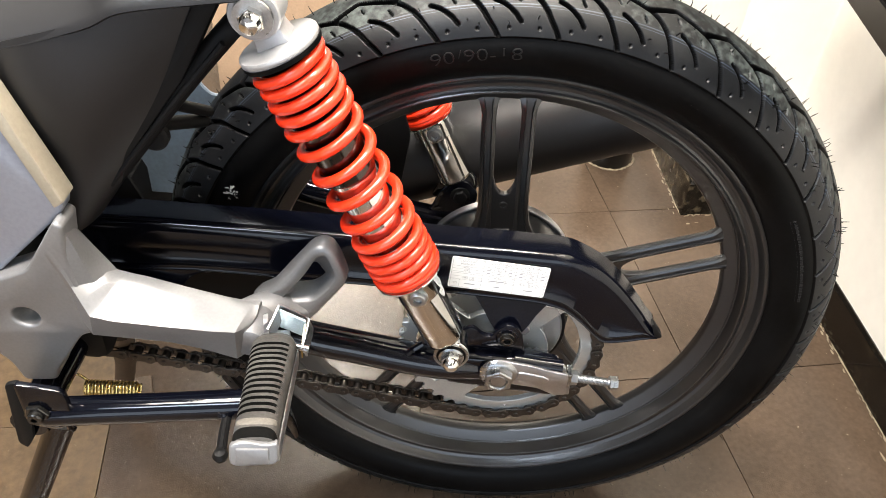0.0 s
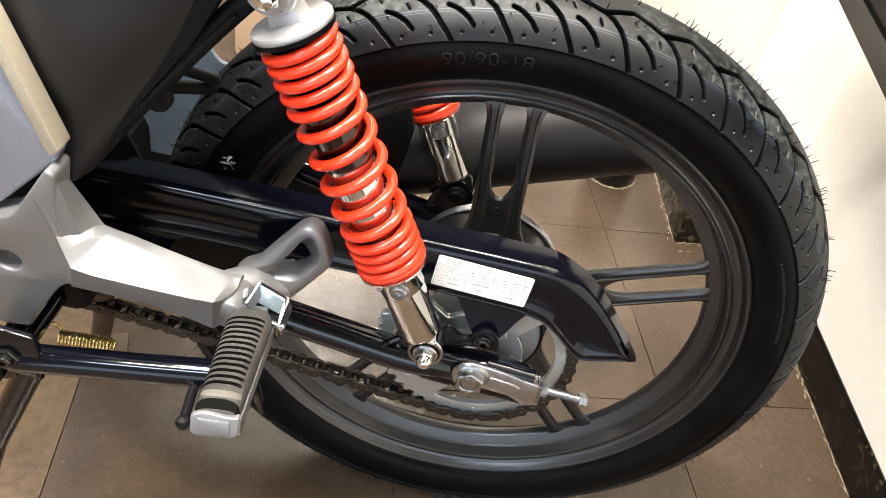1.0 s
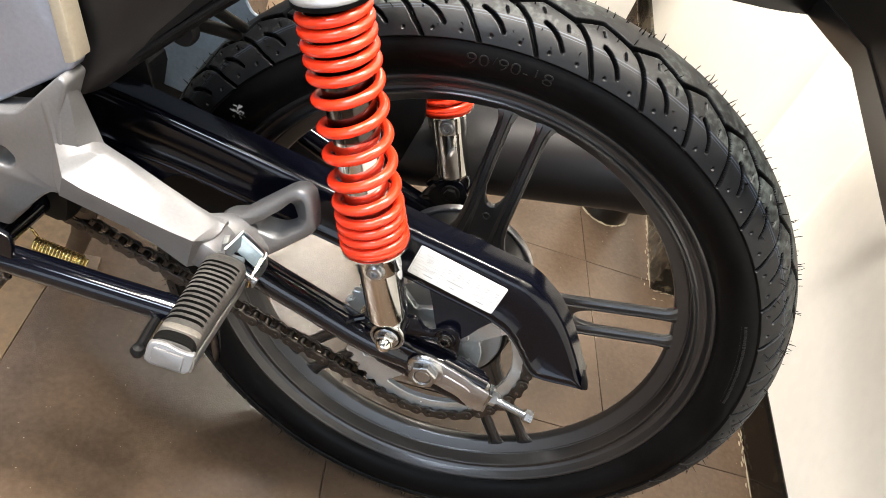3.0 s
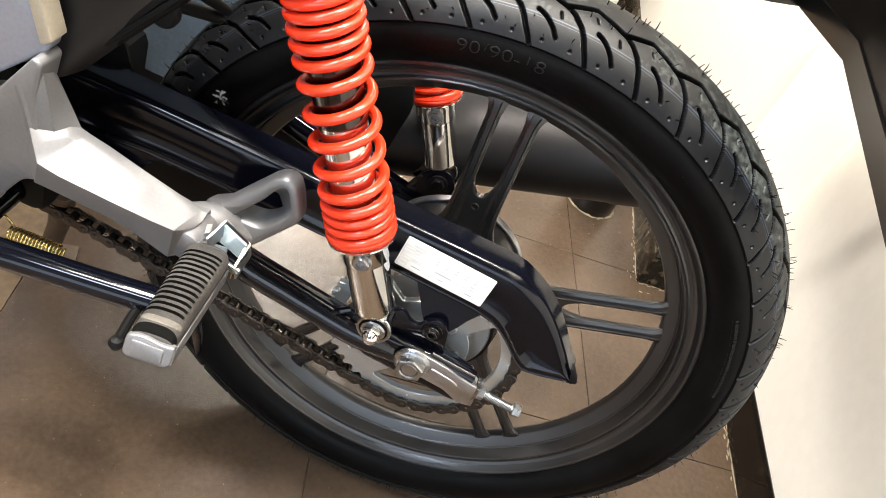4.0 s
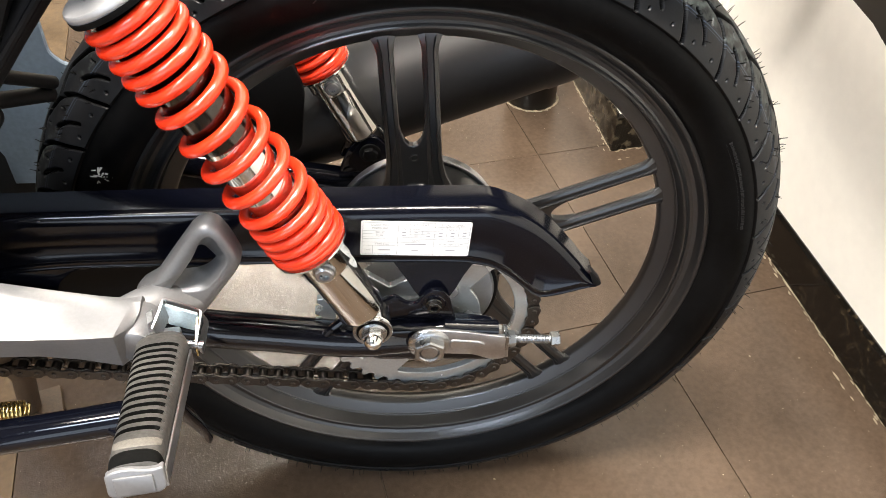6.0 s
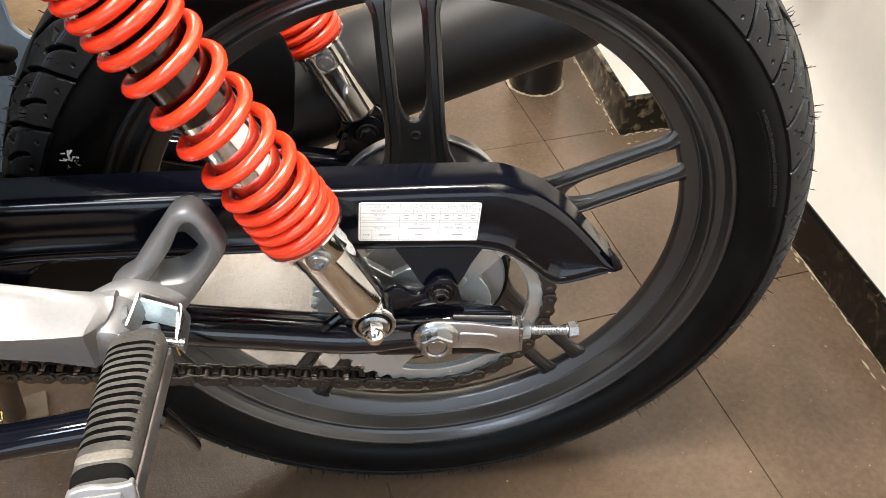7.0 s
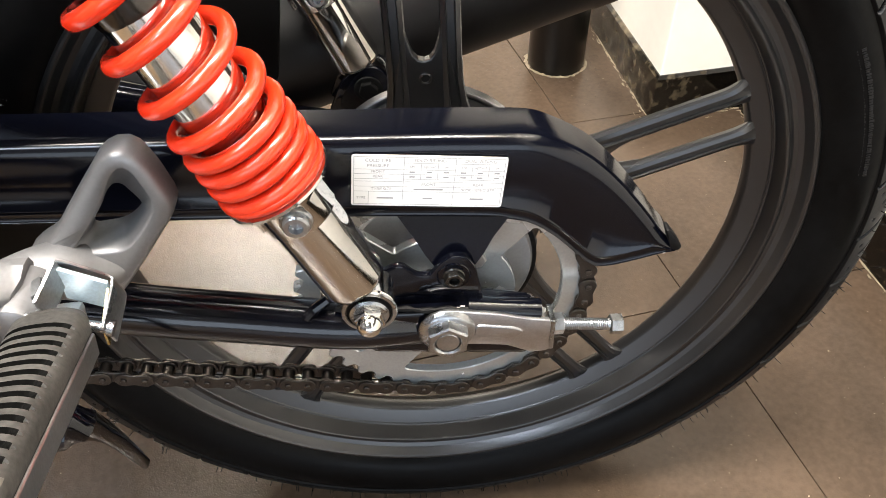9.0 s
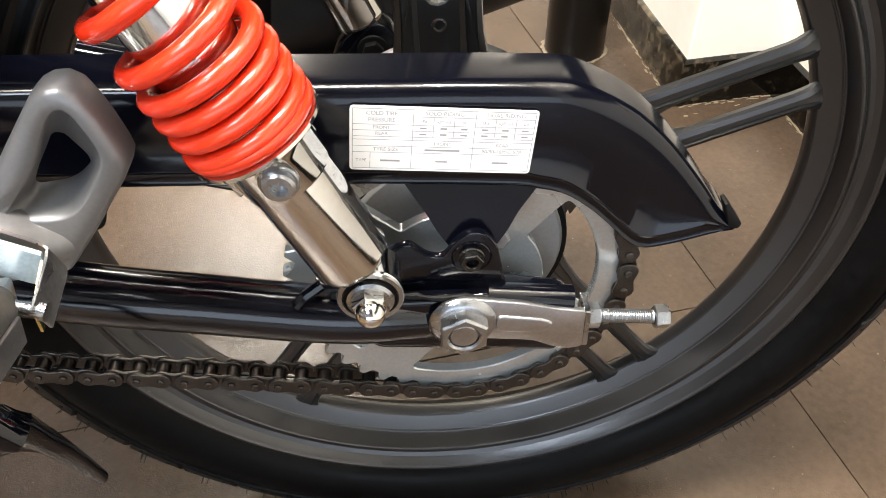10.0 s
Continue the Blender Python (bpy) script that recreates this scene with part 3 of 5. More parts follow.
# sprocket, carrier and chain
CY, CR, TEETH = -0.0770, 0.0870, 43


def ring_points(r, n=48, a0=0, a1=360):
    return [(r * math.cos(radians(a0 + (a1 - a0) * k / n)), r * math.sin(radians(a0 + (a1 - a0) * k / n))) for k in range(n + (a1 - a0 < 360))]


def build_sprocket():
    outline = []
    for k in range(TEETH):
        a = -97.8 + 360 / TEETH * (k + 0.5)
        for da, r in ((-3.2, CR - 0.0040), (-2.5, CR - 0.0028), (-1.7, CR - 0.0004), (-1.0, CR + 0.0010), (1.0, CR + 0.0010), (1.7, CR - 0.0004), (2.5, CR - 0.0028), (3.2, CR - 0.0040)):
            outline.append((r * math.cos(radians(a + da)), r * math.sin(radians(a + da))))
    holes = []
    for k in range(4):
        mid = 90 * k + 13
        holes.append(rounded(ring_points(0.0722, 10, mid - 33, mid + 31) + ring_points(0.0440, 8, mid - 20, mid + 27)[::-1], 0.009, 4))
    holes.append(ring_points(0.022, 24))
    bm = plate(outline, CY - 0.0033, CY + 0.0030, 0.0006, 1, holes)
    sp = part("sprocket", at_axle(bm), "sprocket", bike, "bright steel rear sprocket with cut-outs")
    carrier = lathe([(0.012, -0.046), (0.0570, -0.046), (0.0582, -0.048), (0.0582, -0.0545), (0.0565, -0.0570), (0.030, -0.0595), (0.024, -0.0720), (0.012, -0.0740)], 80)
    part("sprocket_carrier", at_axle(carrier), "hubgrey", sp, "pale grey painted hub carrier")
    part("carrier_ring", at_axle(lathe([(0.0575, -0.044), (0.0615, -0.044), (0.0620, -0.047), (0.0610, -0.0535), (0.0575, -0.0545)], 80)), "plastic", sp, "black rubber edge")
    for k in range(4):
        a = radians(90 * k + 58)
        part("bolt", at_axle(hex_head(0.035 * math.cos(a), 0.035 * math.sin(a), CY - 0.002, CY - 0.008, 0.006, 12 * k)), "zinc", sp)


build_sprocket()


def build_chain():
    pitch = 0.0127
    # the path of the chain: lower run, round the sprocket, upper run
    slope_lo, slope_up = radians(-7.8), radians(4.0)
    pts = []
    a0 = -90 + 0.0 - 7.8
    step = 360 / TEETH
    lo = Vector((CR * math.cos(radians(a0)), CR * math.sin(radians(a0))))
    d = Vector((-math.cos(radians(7.8)), math.sin(radians(7.8))))
    lower = [lo + d * (pitch * k) for k in range(1, 28)][::-1]
    arc = []
    k = 0
    while a0 + step * k < 90 + 3:
        a = radians(a0 + step * k)
        arc.append(Vector((CR * math.cos(a), CR * math.sin(a))))
        k += 1
    e = arc[-1]
    upper = [e + Vector((-math.cos(radians(3)), -math.sin(radians(3)))) * (pitch * k) for k in range(1, 27)]
    pts = lower + arc + upper
    chain = None
    plate_pts = []
    for s in (0, 1):
        for k in range(9):
            a = radians(-90 + 180 * k / 8 + 180 * s)
            plate_pts.append(((pitch if s == 0 else 0) + 0.0056 * math.cos(a), 0.0056 * math.sin(a)))
    waist = []
    for x, z in plate_pts:
        waist.append((x, z))
    waist = waist[:9] + [(pitch / 2, 0.0042)] + waist[9:] + [(pitch / 2, -0.0042)]
    def link(outer):
        o = 0.0066 if outer else 0.0047
        bm = bmesh.new()
        for s in (-1, 1):
            plate(waist, s * o - 0.0009, s * o + 0.0009, 0.0004, 1, (), bm)
        if outer:
            for x in (0, pitch):
                joined(bm, lathe([(0.0001, -0.0088), (0.0015, -0.0088), (0.0021, -0.0083), (0.0021, 0.0083), (0.0015, 0.0088), (0.0001, 0.0088)], 12, (x, 0, 0)))
        else:
            for x in (0, pitch):
                joined(bm, lathe([(0.0022, -0.0037), (0.0040, -0.0037), (0.0040, 0.0037), (0.0022, 0.0037)], 14, (x, 0, 0)))
        me = bpy.data.meshes.new("link")
        bm.normal_update()
        bm.to_mesh(me)
        bm.free()
        me.materials.append(M["chain"])
        for p in me.polygons:
            p.use_smooth = True
        me.set_sharp_from_angle(angle=radians(35))
        return me
    meshes = [link(True), link(False)]
    chain = part("drive_chain", sweep([(p.x, CY, p.y + AX) for p in pts[::3] + [pts[-1]]], 0.0006, 4), "roller", bike, "dark oiled steel roller chain")
    for k, (p, q) in enumerate(zip(pts, pts[1:])):
        ob = new("link", meshes[k % 2])
        ob.parent = chain
        v = q - p
        ob.matrix_world = pose(p.x, CY, p.y + AX, 0, -math.degrees(math.atan2(v.y, v.x)), 0)


build_chain()


def loft(rows, caps=True):
    """Closed sections of equal length, skinned."""
    bm = bmesh.new()
    vs = [[bm.verts.new(p) for p in row] for row in rows]
    m = len(vs[0])
    for p, q in zip(vs, vs[1:]):
        for k in range(m):
            bm.faces.new((p[k], p[(k + 1) % m], q[(k + 1) % m], q[k]))
    if caps:
        bm.faces.new(vs[0][::-1])
        bm.faces.new(vs[-1])
    bmesh.ops.recalc_face_normals(bm, faces=bm.faces)
    return bm


def build_guard():
    top = [(-0.375, 0.418), (-0.33, 0.4215), (-0.2523, 0.4221), (-0.157, 0.4214), (-0.0596, 0.4190), (-0.009, 0.4184), (0.0293, 0.4172), (0.0411, 0.4165), (0.0507, 0.4143), (0.0663, 0.4066), (0.0801, 0.3972), (0.0957, 0.3821), (0.1136, 0.3603), (0.1237, 0.3464), (0.1312, 0.3382)]
    bottom = [(-0.375, 0.368), (-0.30, 0.372), (-0.2483, 0.3757), (-0.140, 0.3736), (-0.056, 0.3718), (0.020, 0.3680), (0.0333, 0.3657), (0.0466, 0.3619), (0.0610, 0.3514), (0.0736, 0.3387), (0.0834, 0.3293), (0.0907, 0.3271), (0.1055, 0.3300), (0.1211, 0.3347), (0.1312, 0.3372)]
    # section: front face, crease, flat top
    bm = bmesh.new()
    def at(line, u):
        xs = [p[0] for p in line]
        x = xs[0] + (xs[-1] - xs[0]) * u
        for (a, za), (b, zb) in zip(line, line[1:]):
            if x <= b + 1e-9:
                return x, za + (zb - za) * (x - a) / (b - a)
        return line[-1]
    st = [(v.x, v.z) for v in smooth_line([(x, 0, z) for x, z in top], 5)]
    sb = [(v.x, v.z) for v in smooth_line([(x, 0, z) for x, z in bottom], 5)]
    n = 90
    rows = []
    for k in range(n + 1):
        u = 1 - (1 - k / n) ** 1.25
        x, zt = at(st, u)
        _, zb = at(sb, u)
        h = max(zt - zb, 0.0006)
        t = min(1, h / 0.02)
        yo, yi = -0.0905, -0.0630
        sec = [(yo + 0.0020, zb - 0.0), (yo - 0.0006, zb + 0.0002 * t), (yo - 0.0009, zb + 0.0008 * t), (yo - 0.0003, zb + 0.0014 * t), (yo - 0.0002, zb + 0.0068 * t), (yo - 0.0008, zb + 0.0074 * t), (yo - 0.0008, zb + 0.0079 * t), (yo, zb + 0.0085 * t), (yo - 0.0002, zb + h * 0.5), (yo, zt - 0.0085 * t), (yo + 0.0012, zt - 0.0040 * t), (yo + 0.0038, zt - 0.0010 * t), (yo + 0.0075, zt + 0.0), (yi, zt + 0.0008), (yi, zt - 0.0015 * t), (yo + 0.0075, zt - 0.0028 * t), (yo + 0.0030, zt - 0.0070 * t), (yo + 0.0020, zb + 0.0072 * t)]
        rows.append([bm.verts.new((x, y, z)) for y, z in sec])
    m = len(rows[0])
    for a, b in zip(rows, rows[1:]):
        for k in range(m):
            bm.faces.new((a[k], a[(k + 1) % m], b[(k + 1) % m], b[k]))
    bm.faces.new(rows[0][::-1])
    bm.faces.new(rows[-1])
    bmesh.ops.recalc_face_normals(bm, faces=bm.faces)
    guard = part("chain_guard", bm, "guardpaint", bike, "glossy black chain guard with a rounded tail", smooth=60)
    # the guard drops lower behind the footrest bracket
    part("guard_skirt", plate(rounded([(-0.375, 0.384), (-0.240, 0.382), (-0.243, 0.3755), (-0.254, 0.3710), (-0.264, 0.3620), (-0.273, 0.3450), (-0.278, 0.3280), (-0.375, 0.3100)], 0.003, 3), -0.0898, -0.0872, 0.0008, 2), "guardpaint", guard)
    # turned-up lip at the tail
    part("guard_lip", plate(rounded([(0.1232, 0.3525), (0.1252, 0.3530), (0.1348, 0.3400), (0.1336, 0.3370), (0.1290, 0.3375)], 0.0012, 2), -0.0910, -0.0830, 0.0008, 2), "plastic", guard, "turned black end tab")
    # inner web of the guard behind the shock
    web = [(-0.0275, 0.0390, 0.3730, -0.0850), (-0.0265, 0.0375, 0.3680, -0.0862), (-0.0215, 0.0320, 0.3600, -0.0878), (-0.0165, 0.0265, 0.3520, -0.0895), (-0.0110, 0.0215, 0.3420, -0.0915), (-0.0040, 0.0150, 0.3320, -0.0936)]
    sheet = [[(a, y, z), (a * 0.5 + b * 0.5, y - 0.0008, z), (b, y, z), (b, y + 0.002, z), (a * 0.5 + b * 0.5, y + 0.0014, z), (a, y + 0.002, z)] for a, b, z, y in web]
    part("guard_web", loft(sheet), "guardpaint", guard, smooth=60)
    return guard


guard = build_guard()


def build_swingarm():
    path = smooth_line([(-0.42, -0.098, 0.372), (-0.30, -0.100, 0.350), (-0.175, -0.100, 0.3200), (-0.12, -0.100, 0.3095), (-0.065, -0.100, 0.2995), (-0.03, -0.0980, 0.2955), (0.010, -0.0950, 0.2915), (0.045, -0.0930, 0.2880)], 6)
    arm = part("swingarm", sweep(path, [0.0145 if p[0] < -0.04 else max(0.0110, 0.0145 - 0.08 * (p[0] + 0.04)) for p in path], 24), "armpaint", bike, "glossy black tubular swingarm")
    end = rounded([(-0.045, 0.3125), (0.020, 0.3125), (0.0545, 0.3060), (0.0560, 0.2800), (0.050, 0.2700), (-0.045, 0.2780)], 0.006)
    bm = plate(end, -0.1060, -0.0865, 0.0045, 3)
    part("axle_plate", bm, "gloss", arm)
    part("end_tube", sweep([(0.012, -0.1005, 0.3085), (0.0545, -0.1005, 0.3035)], 0.0072, 16), "gloss", arm)
    bracket = rounded([(-0.060, 0.318), (-0.046, 0.330), (-0.030, 0.341), (-0.024, 0.342), (-0.016, 0.334), (-0.009, 0.333), (-0.004, 0.342), (0.003, 0.348), (0.0105, 0.347), (0.0165, 0.338), (0.0225, 0.310), (-0.055, 0.305)], 0.004)
    part("shock_bracket", plate(bracket, -0.0995, -0.0945, 0.0012, 2), "gloss", arm)
    part("weld", sweep(smooth_line([(-0.062 + 0.008 * k, -0.1045 + 0.0006 * math.sin(5 * k), 0.3165 - 0.0006 * k + 0.0007 * math.sin(9 * k)) for k in range(11)], 2), [0.0016 + 0.0006 * math.sin(2.1 * k) for k in range(21)], 8), "plastic", arm)
    part("weld", sweep([(-0.078, -0.108, 0.314), (-0.073, -0.107, 0.320), (-0.066, -0.104, 0.3235)], 0.003, 8), "gloss", arm)
    part("bolt", joined(disc(0.0042, 0.3335, -0.0995, -0.1012, 0.0062), hex_head(0.0042, 0.3335, -0.1005, -0.1050, 0.0056, 10, 0.0028)), "darkbolt", arm, "black plated bolt")
    part("bolt_collar", disc(0.0042, 0.3335, -0.0990, -0.1000, 0.0095, 0.0008), "gloss", arm)
    # the far arm
    far = [(x, -y, z) for x, y, z in path[:-8]]
    part("far_arm", sweep(far + [(0.05, 0.099, 0.288)], 0.0145, 16), "gloss", arm)
    # chain adjuster
    ad = rounded([(-0.0145, 0.300), (-0.011, 0.311), (0.000, 0.3150), (0.012, 0.3135), (0.030, 0.3105), (0.046, 0.3060), (0.0540, 0.3045), (0.0612, 0.3035), (0.0622, 0.2780), (0.0520, 0.2765), (0.0440, 0.2800), (0.0360, 0.2842), (0.012, 0.2870), (0.000, 0.2850), (-0.011, 0.289)], 0.004)
    adj = part("chain_adjuster", plate(ad, -0.1095, -0.1062, 0.0008, 2), "alloy", bike, "bright stamped steel chain adjuster")
    part("rib", plate(rounded([(0.0165, 0.3040), (0.040, 0.3000), (0.0455, 0.2965), (0.040, 0.2905), (0.0165, 0.2925)], 0.004), -0.1106, -0.1085, 0.0010, 3), "alloy", adj)
    part("end_fold", plate(rounded([(0.0595, 0.3036), (0.0630, 0.3030), (0.0640, 0.2785), (0.0605, 0.2785)], 0.001), -0.1095, -0.0955, 0.0006, 1), "zinc", adj)
    part("lock_nut", moved(hex_head(0, 0, 0, 0.0065, 0.0066, 15), pose(0.0635, -0.1010, 0.2918, 0, 4, -90)), "zinc", adj)
    threads = [(0.0001, 0.066)]
    x = 0.068
    while x < 0.098:
        threads += [(0.0038, x), (0.0032, x + 0.0006)]
        x += 0.0012
    threads += [(0.0036, 0.0985), (0.0001, 0.0985)]
    part("adjuster_bolt", moved(lathe(threads, 16, axis="x"), pose(0, -0.1010, 0.2978, 0, 5.2, 0)), "zinc", adj)
    part("bolt_head", moved(hex_head(0, 0, 0, 0.0075, 0.0062, 10), pose(0.0985, -0.1010, 0.2888, 0, 5.2, -90)), "zinc", adj)
    # axle nut
    nut = part("axle_nut", hex_head(0, AX, -0.1110, -0.1205, 0.0128, 28, 0.0075), "zinc", bike, "pale zinc axle nut and washer")
    part("axle_washer", lathe([(0.006, -0.1092), (0.0155, -0.1092), (0.0165, -0.1100), (0.0150, -0.1122), (0.0128, -0.1135), (0.006, -0.1135)], 40, (0, 0, AX)), "zinc", nut)
    part("axle_end", disc(0, AX, -0.1000, -0.1195, 0.0072, 0.0008, 24), "zinc", nut)


build_swingarm()


def build_shock(sign, name, label):
    """A shock absorber on its own axis: local z runs up along it from the lower eye."""
    lower = Vector((-0.0425, -0.1220, 0.3425))
    upper = Vector((-0.1745, -0.1295, 0.6210))
    if sign > 0:
        lower, upper = Vector((-0.0405, 0.1000, 0.3430)), Vector((-0.1810, 0.1060, 0.6370))
    axis = (upper - lower).normalized()
    L = (upper - lower).length
    # keep the local y axis along the machine's width
    side = Vector((0, 1, 0))
    xax = side.cross(axis).normalized()
    yax = axis.cross(xax).normalized()
    m = Matrix.Translation(lower) @ Matrix((xax, yax, axis)).transposed().to_4x4()
    body = part(name, moved(lathe([(0.0001, 0.012), (0.0125, 0.012), (0.0160, 0.015), (0.0168, 0.018), (0.0168, 0.072), (0.0170, 0.076), (0.0170, 0.087), (0.0001, 0.087)], 40, axis="z"), m), "chrome", bike, label)
    z0, z1 = 0.0892, 0.2812
    part("spring_seat", moved(lathe([(0.014, z0 - 0.0025), (0.0255, z0 - 0.0025), (0.0262, z0 - 0.0018), (0.0262, z0 - 0.0004), (0.0255, z0), (0.014, z0)], 48, axis="z"), m), "chrome", body)
    part("inner_tube", moved(lathe([(0.0001, 0.080), (0.0168, 0.080), (0.0168, 0.184), (0.0001, 0.184)], 40, axis="z"), m), "chrome", body)
    part("dust_sleeve", moved(lathe([(0.0001, 0.1835), (0.0172, 0.1835), (0.0176, 0.186), (0.0176, 0.275), (0.0001, 0.275)], 40, axis="z"), m), "smoke", body, "dark chromed sleeve inside the spring")
    # spring
    wire, per = 0.0039, 28
    heights = [0.0932, 0.0940, 0.1022, 0.1104, 0.1188, 0.1296, 0.1475, 0.1690, 0.1900, 0.2115, 0.2285, 0.2400, 0.2500, 0.2600, 0.2685, 0.2772]
    pts = []
    for k in range(per * (len(heights) - 1) + 1):
        u = k / per
        i = min(int(u), len(heights) - 2)
        h0, h1 = heights[i], heights[i + 1]
        before, after = heights[max(i - 1, 0)], heights[min(i + 2, len(heights) - 1)]
        f = u - i
        d0, d1 = (h1 - before) / 2, (after - h0) / 2
        z = h0 * (2 * f ** 3 - 3 * f * f + 1) + d0 * (f ** 3 - 2 * f * f + f) + h1 * (3 * f * f - 2 * f ** 3) + d1 * (f ** 3 - f * f)
        a = math.pi + 2 * math.pi * u
        ring = 0.0230 - 0.0014 * u / len(heights)
        pts.append((ring * math.cos(a), ring * math.sin(a), z))
    part("spring", moved(sweep(pts, wire, 14), m), "red", body, "red painted coil spring", smooth=180)
    # upper mount
    part("upper_cup", moved(lathe([(0.010, z1), (0.0258, z1), (0.0262, z1 + 0.0008), (0.0262, z1 + 0.0032), (0.0255, z1 + 0.0043), (0.018, z1 + 0.0052), (0.010, z1 + 0.0056)], 56, axis="z"), m), "cup", body, "silver upper spring cup")
    part("rubber_ring", moved(lathe([(0.010, z1 - 0.003), (0.0262, z1 - 0.003), (0.0266, z1), (0.010, z1)], 48, axis="z"), m), "rubber", body)
    bm = bmesh.new()
    rows = [[bm.verts.new(v) for v in ((w, d, zz), (-w, d, zz), (-w, -d, zz), (w, -d, zz))] for zz, w, d in ((z1 + 0.004, 0.0110, 0.0106), (z1 + 0.011, 0.0096, 0.0096), (L - 0.012, 0.0094, 0.0092), (L - 0.002, 0.0115, 0.0092))]
    for a, b in zip(rows, rows[1:]):
        for k2 in range(4):
            bm.faces.new((a[k2], a[(k2 + 1) % 4], b[(k2 + 1) % 4], b[k2]))
    bm.faces.new(rows[0][::-1])
    bm.faces.new(rows[-1])
    bmesh.ops.bevel(bm, geom=bm.edges[:], offset=0.0016, segments=2, profile=0.5, affect="EDGES")
    part("neck", moved(bm, m), "cup", body)
    part("upper_eye", moved(lathe([(0.0092, -0.0120), (0.0146, -0.0120), (0.0155, -0.0110), (0.0155, 0.0110), (0.0146, 0.0120), (0.0092, 0.0120)], 40, (0, 0, L)), m), "cup", body)
    part("upper_bush", moved(lathe([(0.004, -0.0130), (0.0091, -0.0130), (0.0091, 0.0130), (0.004, 0.0130)], 32, (0, 0, L)), m), "rubber", body)
    out = 1 if sign > 0 else -1
    part("upper_washer", moved(lathe([(0.0001, out * 0.0135), (0.0118, out * 0.0135), (0.0122, out * 0.0142), (0.0118, out * 0.0155), (0.0001, out * 0.0155)], 32, (0, 0, L)), m), "zinc", body)
    part("upper_bolt", moved(joined(hex_head(0, L, out * 0.0150, out * 0.0210, 0.0080, 12), lathe([(0.0001, out * 0.0205), (0.0066, out * 0.0205), (0.0066, out * 0.0220), (0.0052, out * 0.0255), (0.0025, out * 0.0270), (0.0001, out * 0.0272)], 24, (0, 0, L))), m), "chrome", body)
    # lower eye, washer and dome nut
    part("lower_eye", moved(lathe([(0.005, -0.0085), (0.0125, -0.0085), (0.0135, -0.0075), (0.0135, 0.0085), (0.005, 0.0085)], 36), m), "chrome", body)
    part("lower_washer", moved(lathe([(0.003, out * 0.0095), (0.0140, out * 0.0095), (0.0145, out * 0.0102), (0.0140, out * 0.0112), (0.0122, out * 0.0112), (0.0118, out * 0.0105), (0.003, out * 0.0105)], 40), m), "zinc", body)
    part("rubber_bush", moved(lathe([(0.003, out * 0.0100), (0.0118, out * 0.0100), (0.0116, out * 0.0114), (0.003, out * 0.0114)], 36), m), "rubber", body)
    part("flange", moved(lathe([(0.0001, out * 0.0112), (0.0102, out * 0.0112), (0.0102, out * 0.0126), (0.0088, out * 0.0136), (0.0001, out * 0.0136)], 36), m), "zinc", body)
    part("dome_nut", moved(joined(hex_head(0, 0, out * 0.0132, out * 0.0188, 0.0082, 20), lathe([(0.0001, out * 0.0180)] + [(0.0067 * math.cos(radians(8 * k2)), out * (0.0188 + 0.0072 * math.sin(radians(8 * k2)))) for k2 in range(12)], 28, closed=False)), m), "chrome", body)
    if sign > 0:
        lug = rounded([(-0.030, -0.022), (-0.020, 0.004), (-0.008, 0.0165), (0.008, 0.0165), (0.0175, 0.004), (0.016, -0.022)], 0.006, 4)
        part("far_lug", moved(joined(plate(lug, -0.0150, -0.0100, 0.0012, 2), plate(lug, 0.0100, 0.0140, 0.0012, 2)), pose(*lower)), "gloss", body, "glossy black mounting lug")
        part("lug_bolt", moved(joined(disc(0, 0, -0.0150, -0.0165, 0.0100), hex_head(0, 0, -0.0160, -0.0205, 0.0070, 12)), pose(*lower)), "plastic", body)
    # preload collar with a screw
    clamp = moved(lathe([(0.0150, 0.0660), (0.0174, 0.0660), (0.0179, 0.0670), (0.0181, 0.0800), (0.0200, 0.0850), (0.0198, 0.0856), (0.0150, 0.0856)], 40, axis="z"), m)
    part("collar", clamp, "chrome", body)
    part("clamp_screw", moved(moved(joined(disc(0, 0, -0.0165, -0.0226, 0.0062, 0.0010, 28, 0.0034), disc(0, 0, -0.0165, -0.0192, 0.0076, 0.0006, 28)), pose(0.0035, 0, 0.0758, 0, 0, 0)), m), "zinc", body)
    for a in (50, 200):
        part("tab", moved(moved(box(0.0175, 0.0198, -0.003, 0.003, 0.0705, 0.0845, 0.0006, 1), pose(0, 0, 0, 0, 0, a)), m), "chrome", body)
    return body


build_shock(-1, "shock_absorber", "chrome rear shock absorber with a red coil spring")
build_shock(1, "shock_absorber", "chrome rear shock absorber with a red coil spring")


